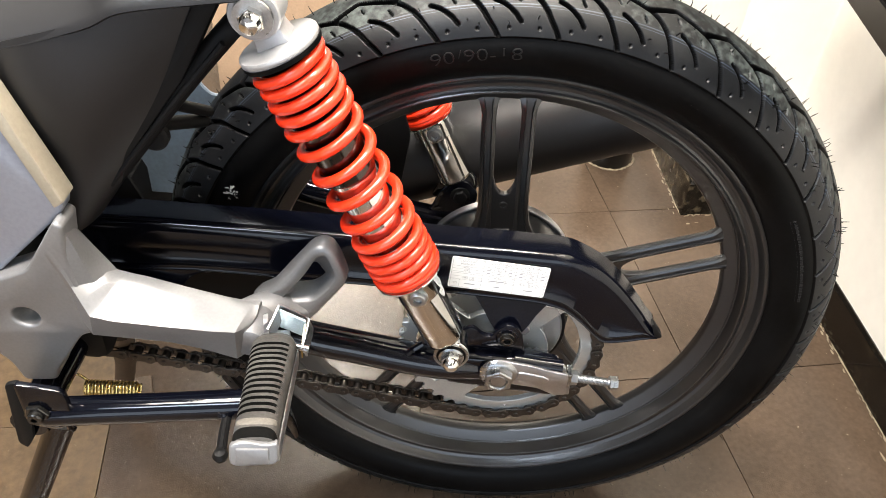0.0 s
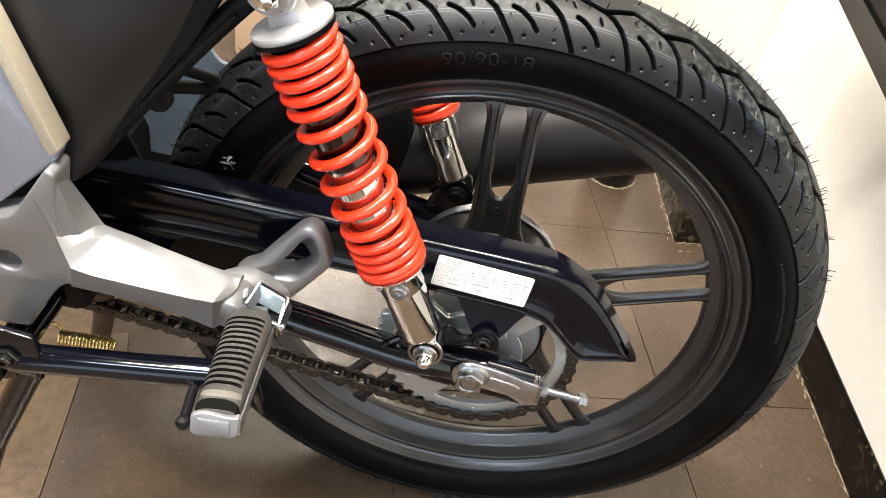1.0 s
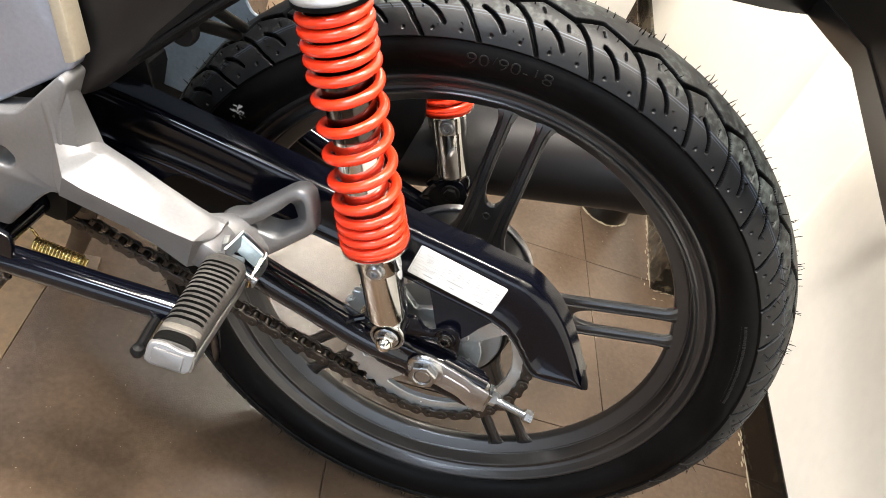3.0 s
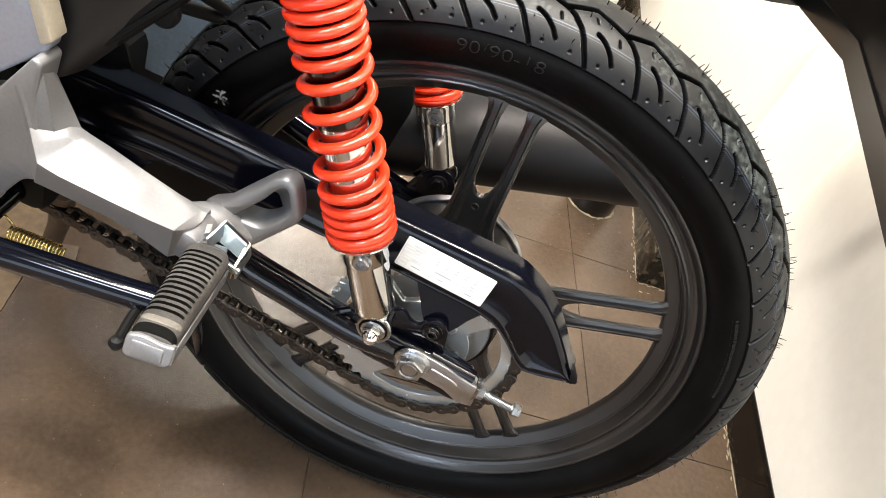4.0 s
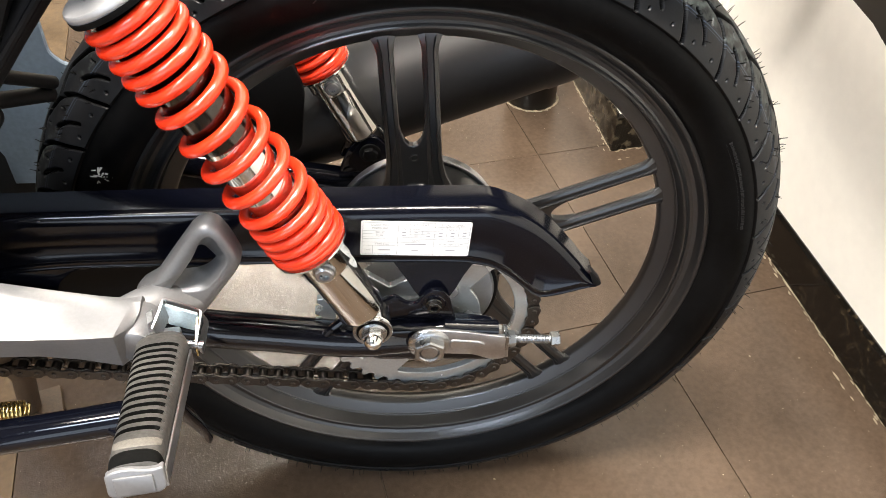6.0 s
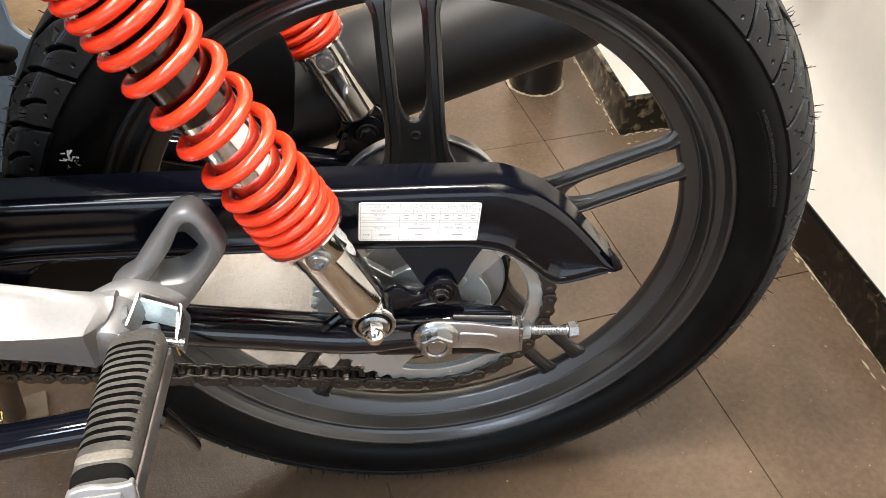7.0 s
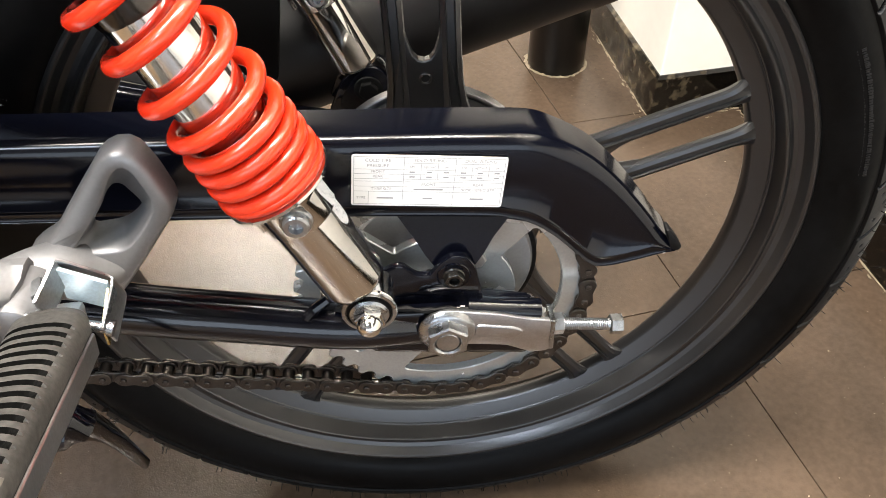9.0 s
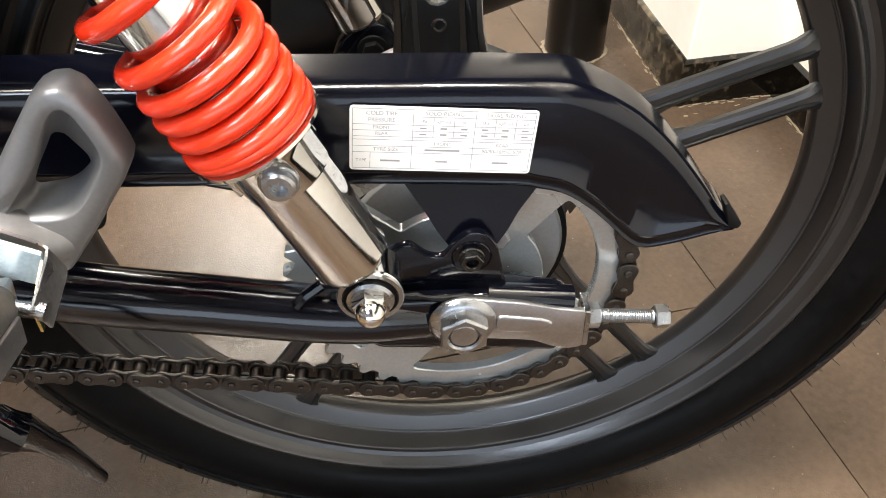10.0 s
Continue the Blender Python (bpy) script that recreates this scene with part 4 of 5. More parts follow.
def build_bracket():
    # front plate with the eye
    outline = [(-0.3020, 0.4830), (-0.3060, 0.4560), (-0.3035, 0.4310), (-0.2990, 0.4080), (-0.3034, 0.3850), (-0.3095, 0.3833), (-0.3148, 0.3780), (-0.3379, 0.3418), (-0.3415, 0.3304), (-0.3672, 0.3276), (-0.3725, 0.3475), (-0.3910, 0.3699), (-0.4200, 0.3860), (-0.4200, 0.4060), (-0.3654, 0.4285), (-0.3367, 0.4417), (-0.3080, 0.4860)]
    eye = [(-0.3480 + 0.0098 * math.cos(2 * math.pi * k / 24), 0.3972 + 0.0088 * math.sin(2 * math.pi * k / 24)) for k in range(24)]
    br = part("footrest_bracket", plate(rounded(outline, 0.005, 3), -0.1765, -0.1520, 0.0022, 3, [eye]), "silver", bike, "silver painted alloy footrest bracket with a loop", smooth=40)
    # the beam: rounded back, broad upper facet, sharp crease, lower facet
    back = [(-0.3116, 0.4737), (-0.2992, 0.4523), (-0.2855, 0.4285), (-0.2747, 0.4258), (-0.2650, 0.4240), (-0.2378, 0.4166), (-0.2102, 0.4098), (-0.1940, 0.4071), (-0.1850, 0.4085)]
    brow = [(-0.3050, 0.4815), (-0.2985, 0.4562), (-0.2950, 0.4292), (-0.2787, 0.4262), (-0.2614, 0.4228), (-0.2346, 0.4158), (-0.2071, 0.4104), (-0.1911, 0.4088), (-0.1850, 0.4060)]
    crease = [(-0.3181, 0.4614), (-0.3123, 0.4471), (-0.3076, 0.4311), (-0.2952, 0.4133), (-0.2791, 0.4120), (-0.2404, 0.4102), (-0.2132, 0.4092), (-0.1957, 0.4082), (-0.1880, 0.4030)]
    deep = [-0.1770, -0.1772, -0.1776, -0.1870, -0.1884, -0.1884, -0.1884, -0.1870, -0.1740]
    foot = [(-0.3260, 0.4400), (-0.3200, 0.4250), (-0.3120, 0.4050), (-0.3003, 0.3890), (-0.2822, 0.3884), (-0.2460, 0.3872), (-0.2224, 0.3825), (-0.1988, 0.3749), (-0.1900, 0.3770)]
    rows = []
    for (xs, zs), (xb, zb), (xc, zc), (xf, zf), yc in zip(back, brow, crease, foot, deep):
        flat = yc > -0.178
        yf = -0.1740 if flat else -0.1810
        yb = (-0.1725 if zb > 0.44 else -0.1690) if flat and xb < -0.25 else -0.1650
        rows.append([(xs, -0.1500, zs - 0.0060), (xs, -0.1525, zs - 0.0008), (xs * 0.5 + xb * 0.5, -0.1585, (zs + zb) / 2 + 0.0010), (xb, yb, zb), (xc * 0.8 + xb * 0.2, yc * 0.8 + yb * 0.2, zc * 0.8 + zb * 0.2 + 0.0004), (xc, yc, zc), (xc * 0.9 + xf * 0.1, yc + 0.0003, zc * 0.9 + zf * 0.1), (xf, yf, zf), (xf, yf + 0.0080, zf - 0.0015), (xf, -0.1560, zf + 0.0010)])
    fine = []
    for p, q in zip(rows, rows[1:]):
        for k in range(4):
            u = k / 4
            fine.append([tuple(c * (1 - u) + d * u for c, d in zip(v, w)) for v, w in zip(p, q)])
    fine.append(rows[-1])
    part("beam", loft(fine), "silver", br, smooth=28)
    # the loop behind the hinge: a rounded ring whose opening narrows towards the back
    def loop_row(points, y, grow=0.0, count=48):
        line = rounded(points, 0.0045, 5)
        cx, cz = sum(p[0] for p in line) / len(line), sum(p[1] for p in line) / len(line)
        steps = [0.0]
        for p, q in zip(line, line[1:] + line[:1]):
            steps.append(steps[-1] + math.hypot(q[0] - p[0], q[1] - p[1]))
        row = []
        for k in range(count):
            d = steps[-1] * k / count
            i = max(j for j in range(len(line)) if steps[j] <= d + 1e-12)
            u = (d - steps[i]) / max(steps[i + 1] - steps[i], 1e-9)
            p, q = line[i], line[(i + 1) % len(line)]
            x, z = p[0] + (q[0] - p[0]) * u, p[1] + (q[1] - p[1]) * u
            f = 1 + grow / math.hypot(x - cx, z - cz)
            row.append((cx + (x - cx) * f, y, cz + (z - cz) * f))
        return row
    outer = [(-0.1415, 0.4490), (-0.1355, 0.4470), (-0.1300, 0.4360), (-0.1242, 0.4165), (-0.1275, 0.4095), (-0.1440, 0.3855), (-0.1600, 0.3640), (-0.1850, 0.3600), (-0.2010, 0.3700), (-0.1980, 0.3900), (-0.1830, 0.4000), (-0.1670, 0.4225), (-0.1500, 0.4455)]
    front = [(-0.1420, 0.4405), (-0.1385, 0.4375), (-0.1335, 0.4230), (-0.1342, 0.4165), (-0.1420, 0.4045), (-0.1500, 0.3948), (-0.1590, 0.3930), (-0.1720, 0.3940), (-0.1725, 0.3975), (-0.1640, 0.4080), (-0.1548, 0.4215), (-0.1470, 0.4365)]
    back = [(-0.1510, 0.4245), (-0.1475, 0.4240), (-0.1420, 0.4145), (-0.1418, 0.4110), (-0.1450, 0.4060), (-0.1500, 0.4015), (-0.1555, 0.3990), (-0.1660, 0.3975), (-0.1678, 0.3985), (-0.1645, 0.4050), (-0.1590, 0.4135), (-0.1540, 0.4215)]
    rows = [loop_row(outer, -0.1180, -0.0030), loop_row(outer, -0.1220), loop_row(outer, -0.1300, 0.0), loop_row(outer, -0.1335, -0.0008), loop_row(outer, -0.1356, -0.0026), loop_row(front, -0.1362, 0.0014), loop_row(front, -0.1352, 0.0002), loop_row(front, -0.1330, -0.0006), loop_row(back, -0.1250, 0.0004), loop_row(back, -0.1180)]
    ring = bmesh.new()
    vs = [[ring.verts.new(p) for p in row] for row in rows]
    for p, q in zip(vs, vs[1:] + vs[:1]):
        for k in range(48):
            ring.faces.new((p[k], p[(k + 1) % 48], q[(k + 1) % 48], q[k]))
    bmesh.ops.recalc_face_normals(ring, faces=ring.faces)
    part("loop", ring, "silver", br, smooth=70)
    boss = [(0.0001, -0.1800), (0.0105, -0.1800), (0.0122, -0.1790), (0.0130, -0.1760), (0.0135, -0.1520), (0.0001, -0.1520)]
    part("boss", lathe(boss, 40, (-0.1895, 0, 0.3895)), "silver", br)
    part("loop_neck", sweep(smooth_line([(-0.1560, -0.1270, 0.3790), (-0.1720, -0.1320, 0.3820), (-0.1880, -0.1430, 0.3890), (-0.2060, -0.1560, 0.3955), (-0.2300, -0.1640, 0.3990)], 5), [0.0090 + 0.0055 * math.sin(math.pi * min(1.0, k / 14)) for k in range(21)], 20, flat=0.95), "silver", br, smooth=60)
    # hinge: a folded steel clevis open towards the peg, with its pin
    def clevis(lift, deep, grow):
        line = smooth_line([(-0.1745 - grow, -0.1815, 0.4090), (-0.1722 - grow, -0.1740, 0.4118), (-0.1700 - grow, -0.1655, 0.4148), (-0.1680, -0.1625 + grow, 0.4148), (-0.1595, -0.1622 + grow, 0.4100), (-0.1500, -0.1625 + grow, 0.4046), (-0.1478 + grow, -0.1655, 0.4030), (-0.1482 + grow, -0.1740, 0.4000), (-0.1492 + grow, -0.1850, 0.3960)], 4)
        return [(p + Vector((0, 0, lift)), p + Vector((0.002, 0.003, lift - deep))) for p in line]
    o, i = clevis(0.0, 0.012, 0.0), clevis(-0.0002, 0.012, -0.0011)
    part("hinge_clip", loft([[tuple(a[0]), tuple(b[0]), tuple(b[1]), tuple(a[1])] for a, b in zip(o, i)]), "zinc", br, "zinc plated folded steel hinge", smooth=30)
    part("hinge_plate", loft([[(-0.1690, y, 0.4120 - d), (-0.1505, y, 0.4025 - d), (-0.1500, y, 0.3860), (-0.1690, y, 0.3950)] for y, d in ((-0.1640, 0.0), (-0.1658, 0.0004))]), "zincblue", br, "bluish plated inner face")
    part("hinge_cheek", loft([[(x, -0.1660, 0.4000), (x, -0.1830, 0.3935), (x, -0.1830, 0.3830), (x, -0.1660, 0.3880)] for x in (-0.1502, -0.1512)]), "brass", br, "yellow plated inner cheek")
    part("hinge_tab", loft([[(-0.1790, -0.1735, z), (-0.1765, -0.1700, z), (-0.1785, -0.1610, z), (-0.1815, -0.1640, z)] for z in (0.4040, 0.3900)]), "zinc", br)
    part("hinge_pin", sweep([(-0.1800, -0.1815, 0.4000), (-0.1470, -0.1825, 0.3925)], 0.0024, 12), "zinc", br)
    part("pin_head", sweep([(-0.1485, -0.1825, 0.3930), (-0.1462, -0.1828, 0.3924)], 0.0036, 14), "zinc", br)
    return br


bracket = build_bracket()


def build_peg():
    """The rubber covered footpeg: local x runs out along it."""
    a, b = Vector((-0.1698, -0.1815, 0.3935)), Vector((-0.1555, -0.2985, 0.4340))
    ax = (b - a).normalized()
    up = (Vector((0, 0, 1)) - ax * ax.z).normalized()
    sd = up.cross(ax).normalized()
    m = Matrix.Translation(a) @ Matrix((ax, sd, up)).transposed().to_4x4()
    L = (b - a).length

    def shape(t, lift=0.0):
        w = 0.0156 - 0.0030 * t
        h = 0.0112 - 0.0010 * t
        if t < 0.06:
            h *= 0.80 + 0.20 * t / 0.06
            w *= 0.86 + 0.14 * t / 0.06
        if t > 0.955:
            h *= 1 - 0.35 * ((t - 0.955) / 0.045) ** 2
        ph = abs((t - 0.125) / 0.720 * 13 % 1.0 - 0.5) if 0.125 < t < 0.845 else 0.5
        pts = []
        for s in range(72):
            an = 2 * math.pi * s / 72
            c, sn = math.cos(an), math.sin(an)
            e = 0.72 if sn > 0 else 0.45
            y = (w + lift) * math.copysign(abs(c) ** e, c)
            z = (h + lift) * math.copysign(abs(sn) ** e, sn)
            fade = max(0.0, min(1.0, (sn + 0.05) / 0.30)) * max(0.0, min(1.0, (0.80 - c) / 0.30))
            half = 0.02 + 0.21 * math.sqrt(fade)
            bite = 0.0085 * fade ** 0.5 * max(0.0, min(1.0, (half - ph) / 0.08))
            pts.append((L * t, y - math.copysign(min(abs(y), bite * 0.8), y), z - bite))
        return pts

    steps = [0.125 * k / 24 for k in range(24)] + [0.125 + 0.720 * k / 260 for k in range(261)] + [0.845 + 0.155 * k / 28 for k in range(1, 29)]
    peg = part("footpeg", moved(loft([shape(t) for t in steps]), m), "peg", bike, "dusty ribbed rubber passenger footpeg", smooth=62)
    # Groove shade is put into the colour; the tip is simply dark rubber.
    peg.data.materials.append(M["pegdark"])
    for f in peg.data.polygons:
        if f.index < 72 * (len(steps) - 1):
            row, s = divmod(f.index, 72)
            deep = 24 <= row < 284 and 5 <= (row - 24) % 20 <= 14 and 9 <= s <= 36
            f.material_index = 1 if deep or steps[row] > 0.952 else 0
    # worn raised pad before the tip
    bm = bmesh.new()
    grid = []
    for k in range(13):
        u = k / 12
        line = []
        for s in range(6, 30):
            v = abs(s - 17.5) / 13.0
            p = shape(0.862 + 0.060 * u * (1.0 - 0.35 * v ** 2) + 0.020 * (1 - v * v), 0.0005 * min(1, 6 * min(u, 1 - u), 6 * (1 - v) + 0.2) - 0.0001)[s]
            line.append(bm.verts.new(p))
        grid.append(line)
    for p, q in zip(grid, grid[1:]):
        for k in range(len(p) - 1):
            bm.faces.new((p[k], p[k + 1], q[k + 1], q[k]))
    bmesh.ops.recalc_face_normals(bm, faces=bm.faces)
    part("worn_pad", moved(bm, m), "pegpale", peg, "pale scuffed raised pad", smooth=60)
    # the alloy tray under the rubber
    core = part("peg_core", moved(joined(box(0.004, L, -0.0120, 0.0120, -0.0098, -0.0060, 0.0010, 1), moved(box(0.010, L + 0.001, -0.0007, 0.0007, -0.0095, 0.0005, 0.0005, 1), pose(0, 0.0168, 0, 0, 0, -1.5)), moved(box(0.010, L + 0.001, -0.0007, 0.0007, -0.0095, -0.0030, 0.0005, 1), pose(0, -0.0164, 0, 0, 0, 1.5)), box(-0.012, 0.008, -0.0100, 0.0100, -0.0060, 0.0060, 0.0020, 2)), m), "alloy", peg, "cast alloy peg core")
    cap = rounded([(-0.0136, -0.0085), (-0.0135, 0.0030), (-0.0096, 0.0050), (-0.0032, 0.0054), (0.0048, 0.0036), (0.0096, 0.0034), (0.0138, 0.0044), (0.0138, -0.0080), (0.0104, -0.0105), (-0.0104, -0.0105)], 0.0026, 3)
    flip = Matrix(((0, 1, 0, L + 0.0010), (1, 0, 0, 0), (0, 0, 1, 0), (0, 0, 0, 1)))
    part("end_cap", moved(moved(plate(cap, -0.0030, 0.0022, 0.0012, 3), flip), m), "silver", peg, "bright cast end cap")
    face = rounded([(-0.0096, -0.0088), (-0.0098, 0.0020), (0.0086, 0.0012), (0.0086, -0.0088)], 0.0010, 2)
    part("end_face", moved(moved(plate(face, 0.0018, 0.0034, 0.0007, 2), flip), m), "silver", peg)


build_peg()


def build_stand():
    path = [(-0.3400, -0.2015, 0.3235), (-0.2900, -0.1995, 0.3300), (-0.2300, -0.1970, 0.3375), (-0.1850, -0.1945, 0.3425)]
    st = part("side_stand", sweep(smooth_line(path, 4), 0.0112, 20), "gloss", bike, "folded black tubular side stand")
    # the tube's end is beaten flat and bent down into a foot
    rows = []
    for x, y, z, w, h, lean in ((-0.1860, -0.1946, 0.3424, 0.0111, 0.0111, 0.0), (-0.1760, -0.1938, 0.3428, 0.0108, 0.0098, 0.2), (-0.1690, -0.1915, 0.3385, 0.0075, 0.0066, 0.55), (-0.1664, -0.1870, 0.3260, 0.0052, 0.0046, 0.8), (-0.1654, -0.1815, 0.3100, 0.0044, 0.0036, 0.95), (-0.1646, -0.1760, 0.2930, 0.0038, 0.0030, 1.0), (-0.1636, -0.1700, 0.2740, 0.0026, 0.0022, 1.0), (-0.1632, -0.1690, 0.2705, 0.0014, 0.0011, 1.0)):
        along = Vector((math.cos(lean * 1.3), 0.25 * lean, -math.sin(lean * 1.3))).normalized()
        side = Vector((0.85 * lean, 1.0 - 1.1 * lean, 0.35 * lean)).normalized()
        side = (side - along * side.dot(along)).normalized()
        up = along.cross(side)
        rows.append([tuple(Vector((x, y, z)) + side * (w * math.cos(a)) + up * (h * math.sin(a) - 0.0022 * lean * abs(math.cos(a)))) for a in (2 * math.pi * k / 20 for k in range(20))])
    part("foot_plate", loft(rows), "gloss", st, "flattened black foot with chipped edges", smooth=45)
    part("foot_tang", sweep(smooth_line([(-0.2045, -0.202, 0.3370), (-0.2035, -0.215, 0.3380), (-0.2005, -0.236, 0.3400)], 4), 0.0036, 10), "plastic", st)
    part("tang_end", lathe([(0.0001, -0.0055), (0.0040, -0.0040), (0.0055, 0.0), (0.0040, 0.0040), (0.0001, 0.0055)], 16, (-0.2001, -0.240, 0.3400), "z"), "plastic", st)
    part("pivot_lug", plate(rounded([(-0.3540, 0.3600), (-0.3215, 0.3560), (-0.3185, 0.3480), (-0.3185, 0.3190), (-0.3350, 0.3110), (-0.3540, 0.3150)], 0.003), -0.2080, -0.2030, 0.0012, 2), "gloss", st)
    part("lug_web", plate(rounded([(-0.3620, 0.3560), (-0.3520, 0.3600), (-0.3500, 0.3350), (-0.3560, 0.2960), (-0.3640, 0.2820), (-0.3700, 0.2880)], 0.003), -0.2060, -0.2015, 0.0015, 2), "plastic", st)
    part("pivot_bolt", joined(hex_head(-0.3425, 0.3310, -0.2080, -0.2120, 0.0096, 10), lathe([(0.0022, -0.2120), (0.0058, -0.2120), (0.0058, -0.2150), (0.0048, -0.2162), (0.0022, -0.2162)], 20, (-0.3425, 0, 0.3310))), "darkbolt", st, "dark steel pivot bolt")
    rng = random.Random(3)
    part("weld", sweep(smooth_line([(-0.3225 + rng.uniform(-0.001, 0.001), -0.2030 - 0.0065 * math.cos(a * 0.5), 0.3215 + 0.0125 * math.sin(a * 0.5)) for a in range(-3, 4)], 3), 0.0019, 8), "gloss", st)
    part("weld", sweep([(-0.2100, -0.2050, 0.3420), (-0.2060, -0.2065, 0.3400), (-0.2050, -0.2040, 0.3360)], 0.0026, 8), "gloss", st)
    # centre stand: leg, foot and spring
    cs = part("centre_stand", sweep([(-0.340, -0.188, 0.300), (-0.3917, -0.190, 0.186), (-0.450, -0.190, 0.012)], 0.0112, 20), "gloss", bike, "black centre stand with dusty feet on the tiles")
    part("inner_leg", sweep([(-0.330, -0.090, 0.300), (-0.400, 0.030, 0.120), (-0.437, 0.072, 0.012)], 0.0115, 14), "rust", cs)
    part("foot", moved(box(-0.030, 0.030, -0.024, 0.024, 0.0, 0.012, 0.003, 2), pose(-0.432, 0.070, 0.0005, 0, 0, 20)), "rust", cs)
    part("foot", moved(box(-0.030, 0.030, -0.024, 0.024, 0.0, 0.012, 0.003, 2), pose(-0.452, -0.190, 0.0005, 0, 0, 20)), "rust", cs)
    pts = []
    a, b = Vector((-0.358, -0.120, 0.2530)), Vector((-0.312, -0.120, 0.2555))
    d = (b - a)
    for k in range(15 * 14 + 1):
        t = k / (15 * 14)
        an = 2 * math.pi * k / 14
        p = a + d * t
        pts.append((p.x, p.y + 0.0066 * math.cos(an), p.z + 0.0066 * math.sin(an)))
    part("stand_spring", sweep(pts, 0.0014, 8), "brass", cs, "yellow plated return spring", smooth=180)
    part("spring_hook", sweep(smooth_line([(-0.358, -0.1134, 0.253), (-0.366, -0.113, 0.262), (-0.380, -0.113, 0.262)], 4), 0.0014, 8), "brass", cs)
    part("cross_tube", sweep([(-0.36, -0.200, 0.305), (-0.36, 0.20, 0.305)], 0.014, 16), "gloss", cs)


build_stand()


def build_muffler():
    a, b = Vector((-0.34, 0.155, 0.250)), Vector((0.160, 0.165, 0.4330))
    axis = (b - a).normalized()
    m = Matrix.Translation(a) @ axis.to_track_quat("Z", "Y").to_matrix().to_4x4()
    L = (b - a).length
    prof = [(0.0001, 0), (0.020, 0), (0.026, 0.01), (0.045, 0.10), (0.050, 0.13), (0.0515, 0.16), (0.0515, L - 0.05), (0.0525, L - 0.048), (0.0525, L - 0.022), (0.0500, L - 0.010), (0.043, L - 0.002), (0.030, L), (0.0001, L)]
    mu = part("muffler", moved(lathe(prof, 64, axis="z"), m), "muffler", bike, "matt black exhaust muffler")
    part("tail_pipe", moved(lathe([(0.010, L - 0.02), (0.0125, L - 0.02), (0.0125, L + 0.018), (0.010, L + 0.018)], 24, axis="z"), m), "chrome", mu)
    # muffler hanger arm and inner mudguard
    part("hanger", plate(rounded([(-0.165, 0.440), (-0.135, 0.452), (-0.100, 0.448), (-0.092, 0.420), (-0.100, 0.360), (-0.130, 0.350), (-0.160, 0.380)], 0.008), 0.066, 0.072, 0.0015, 2), "plastic", mu)


build_muffler()


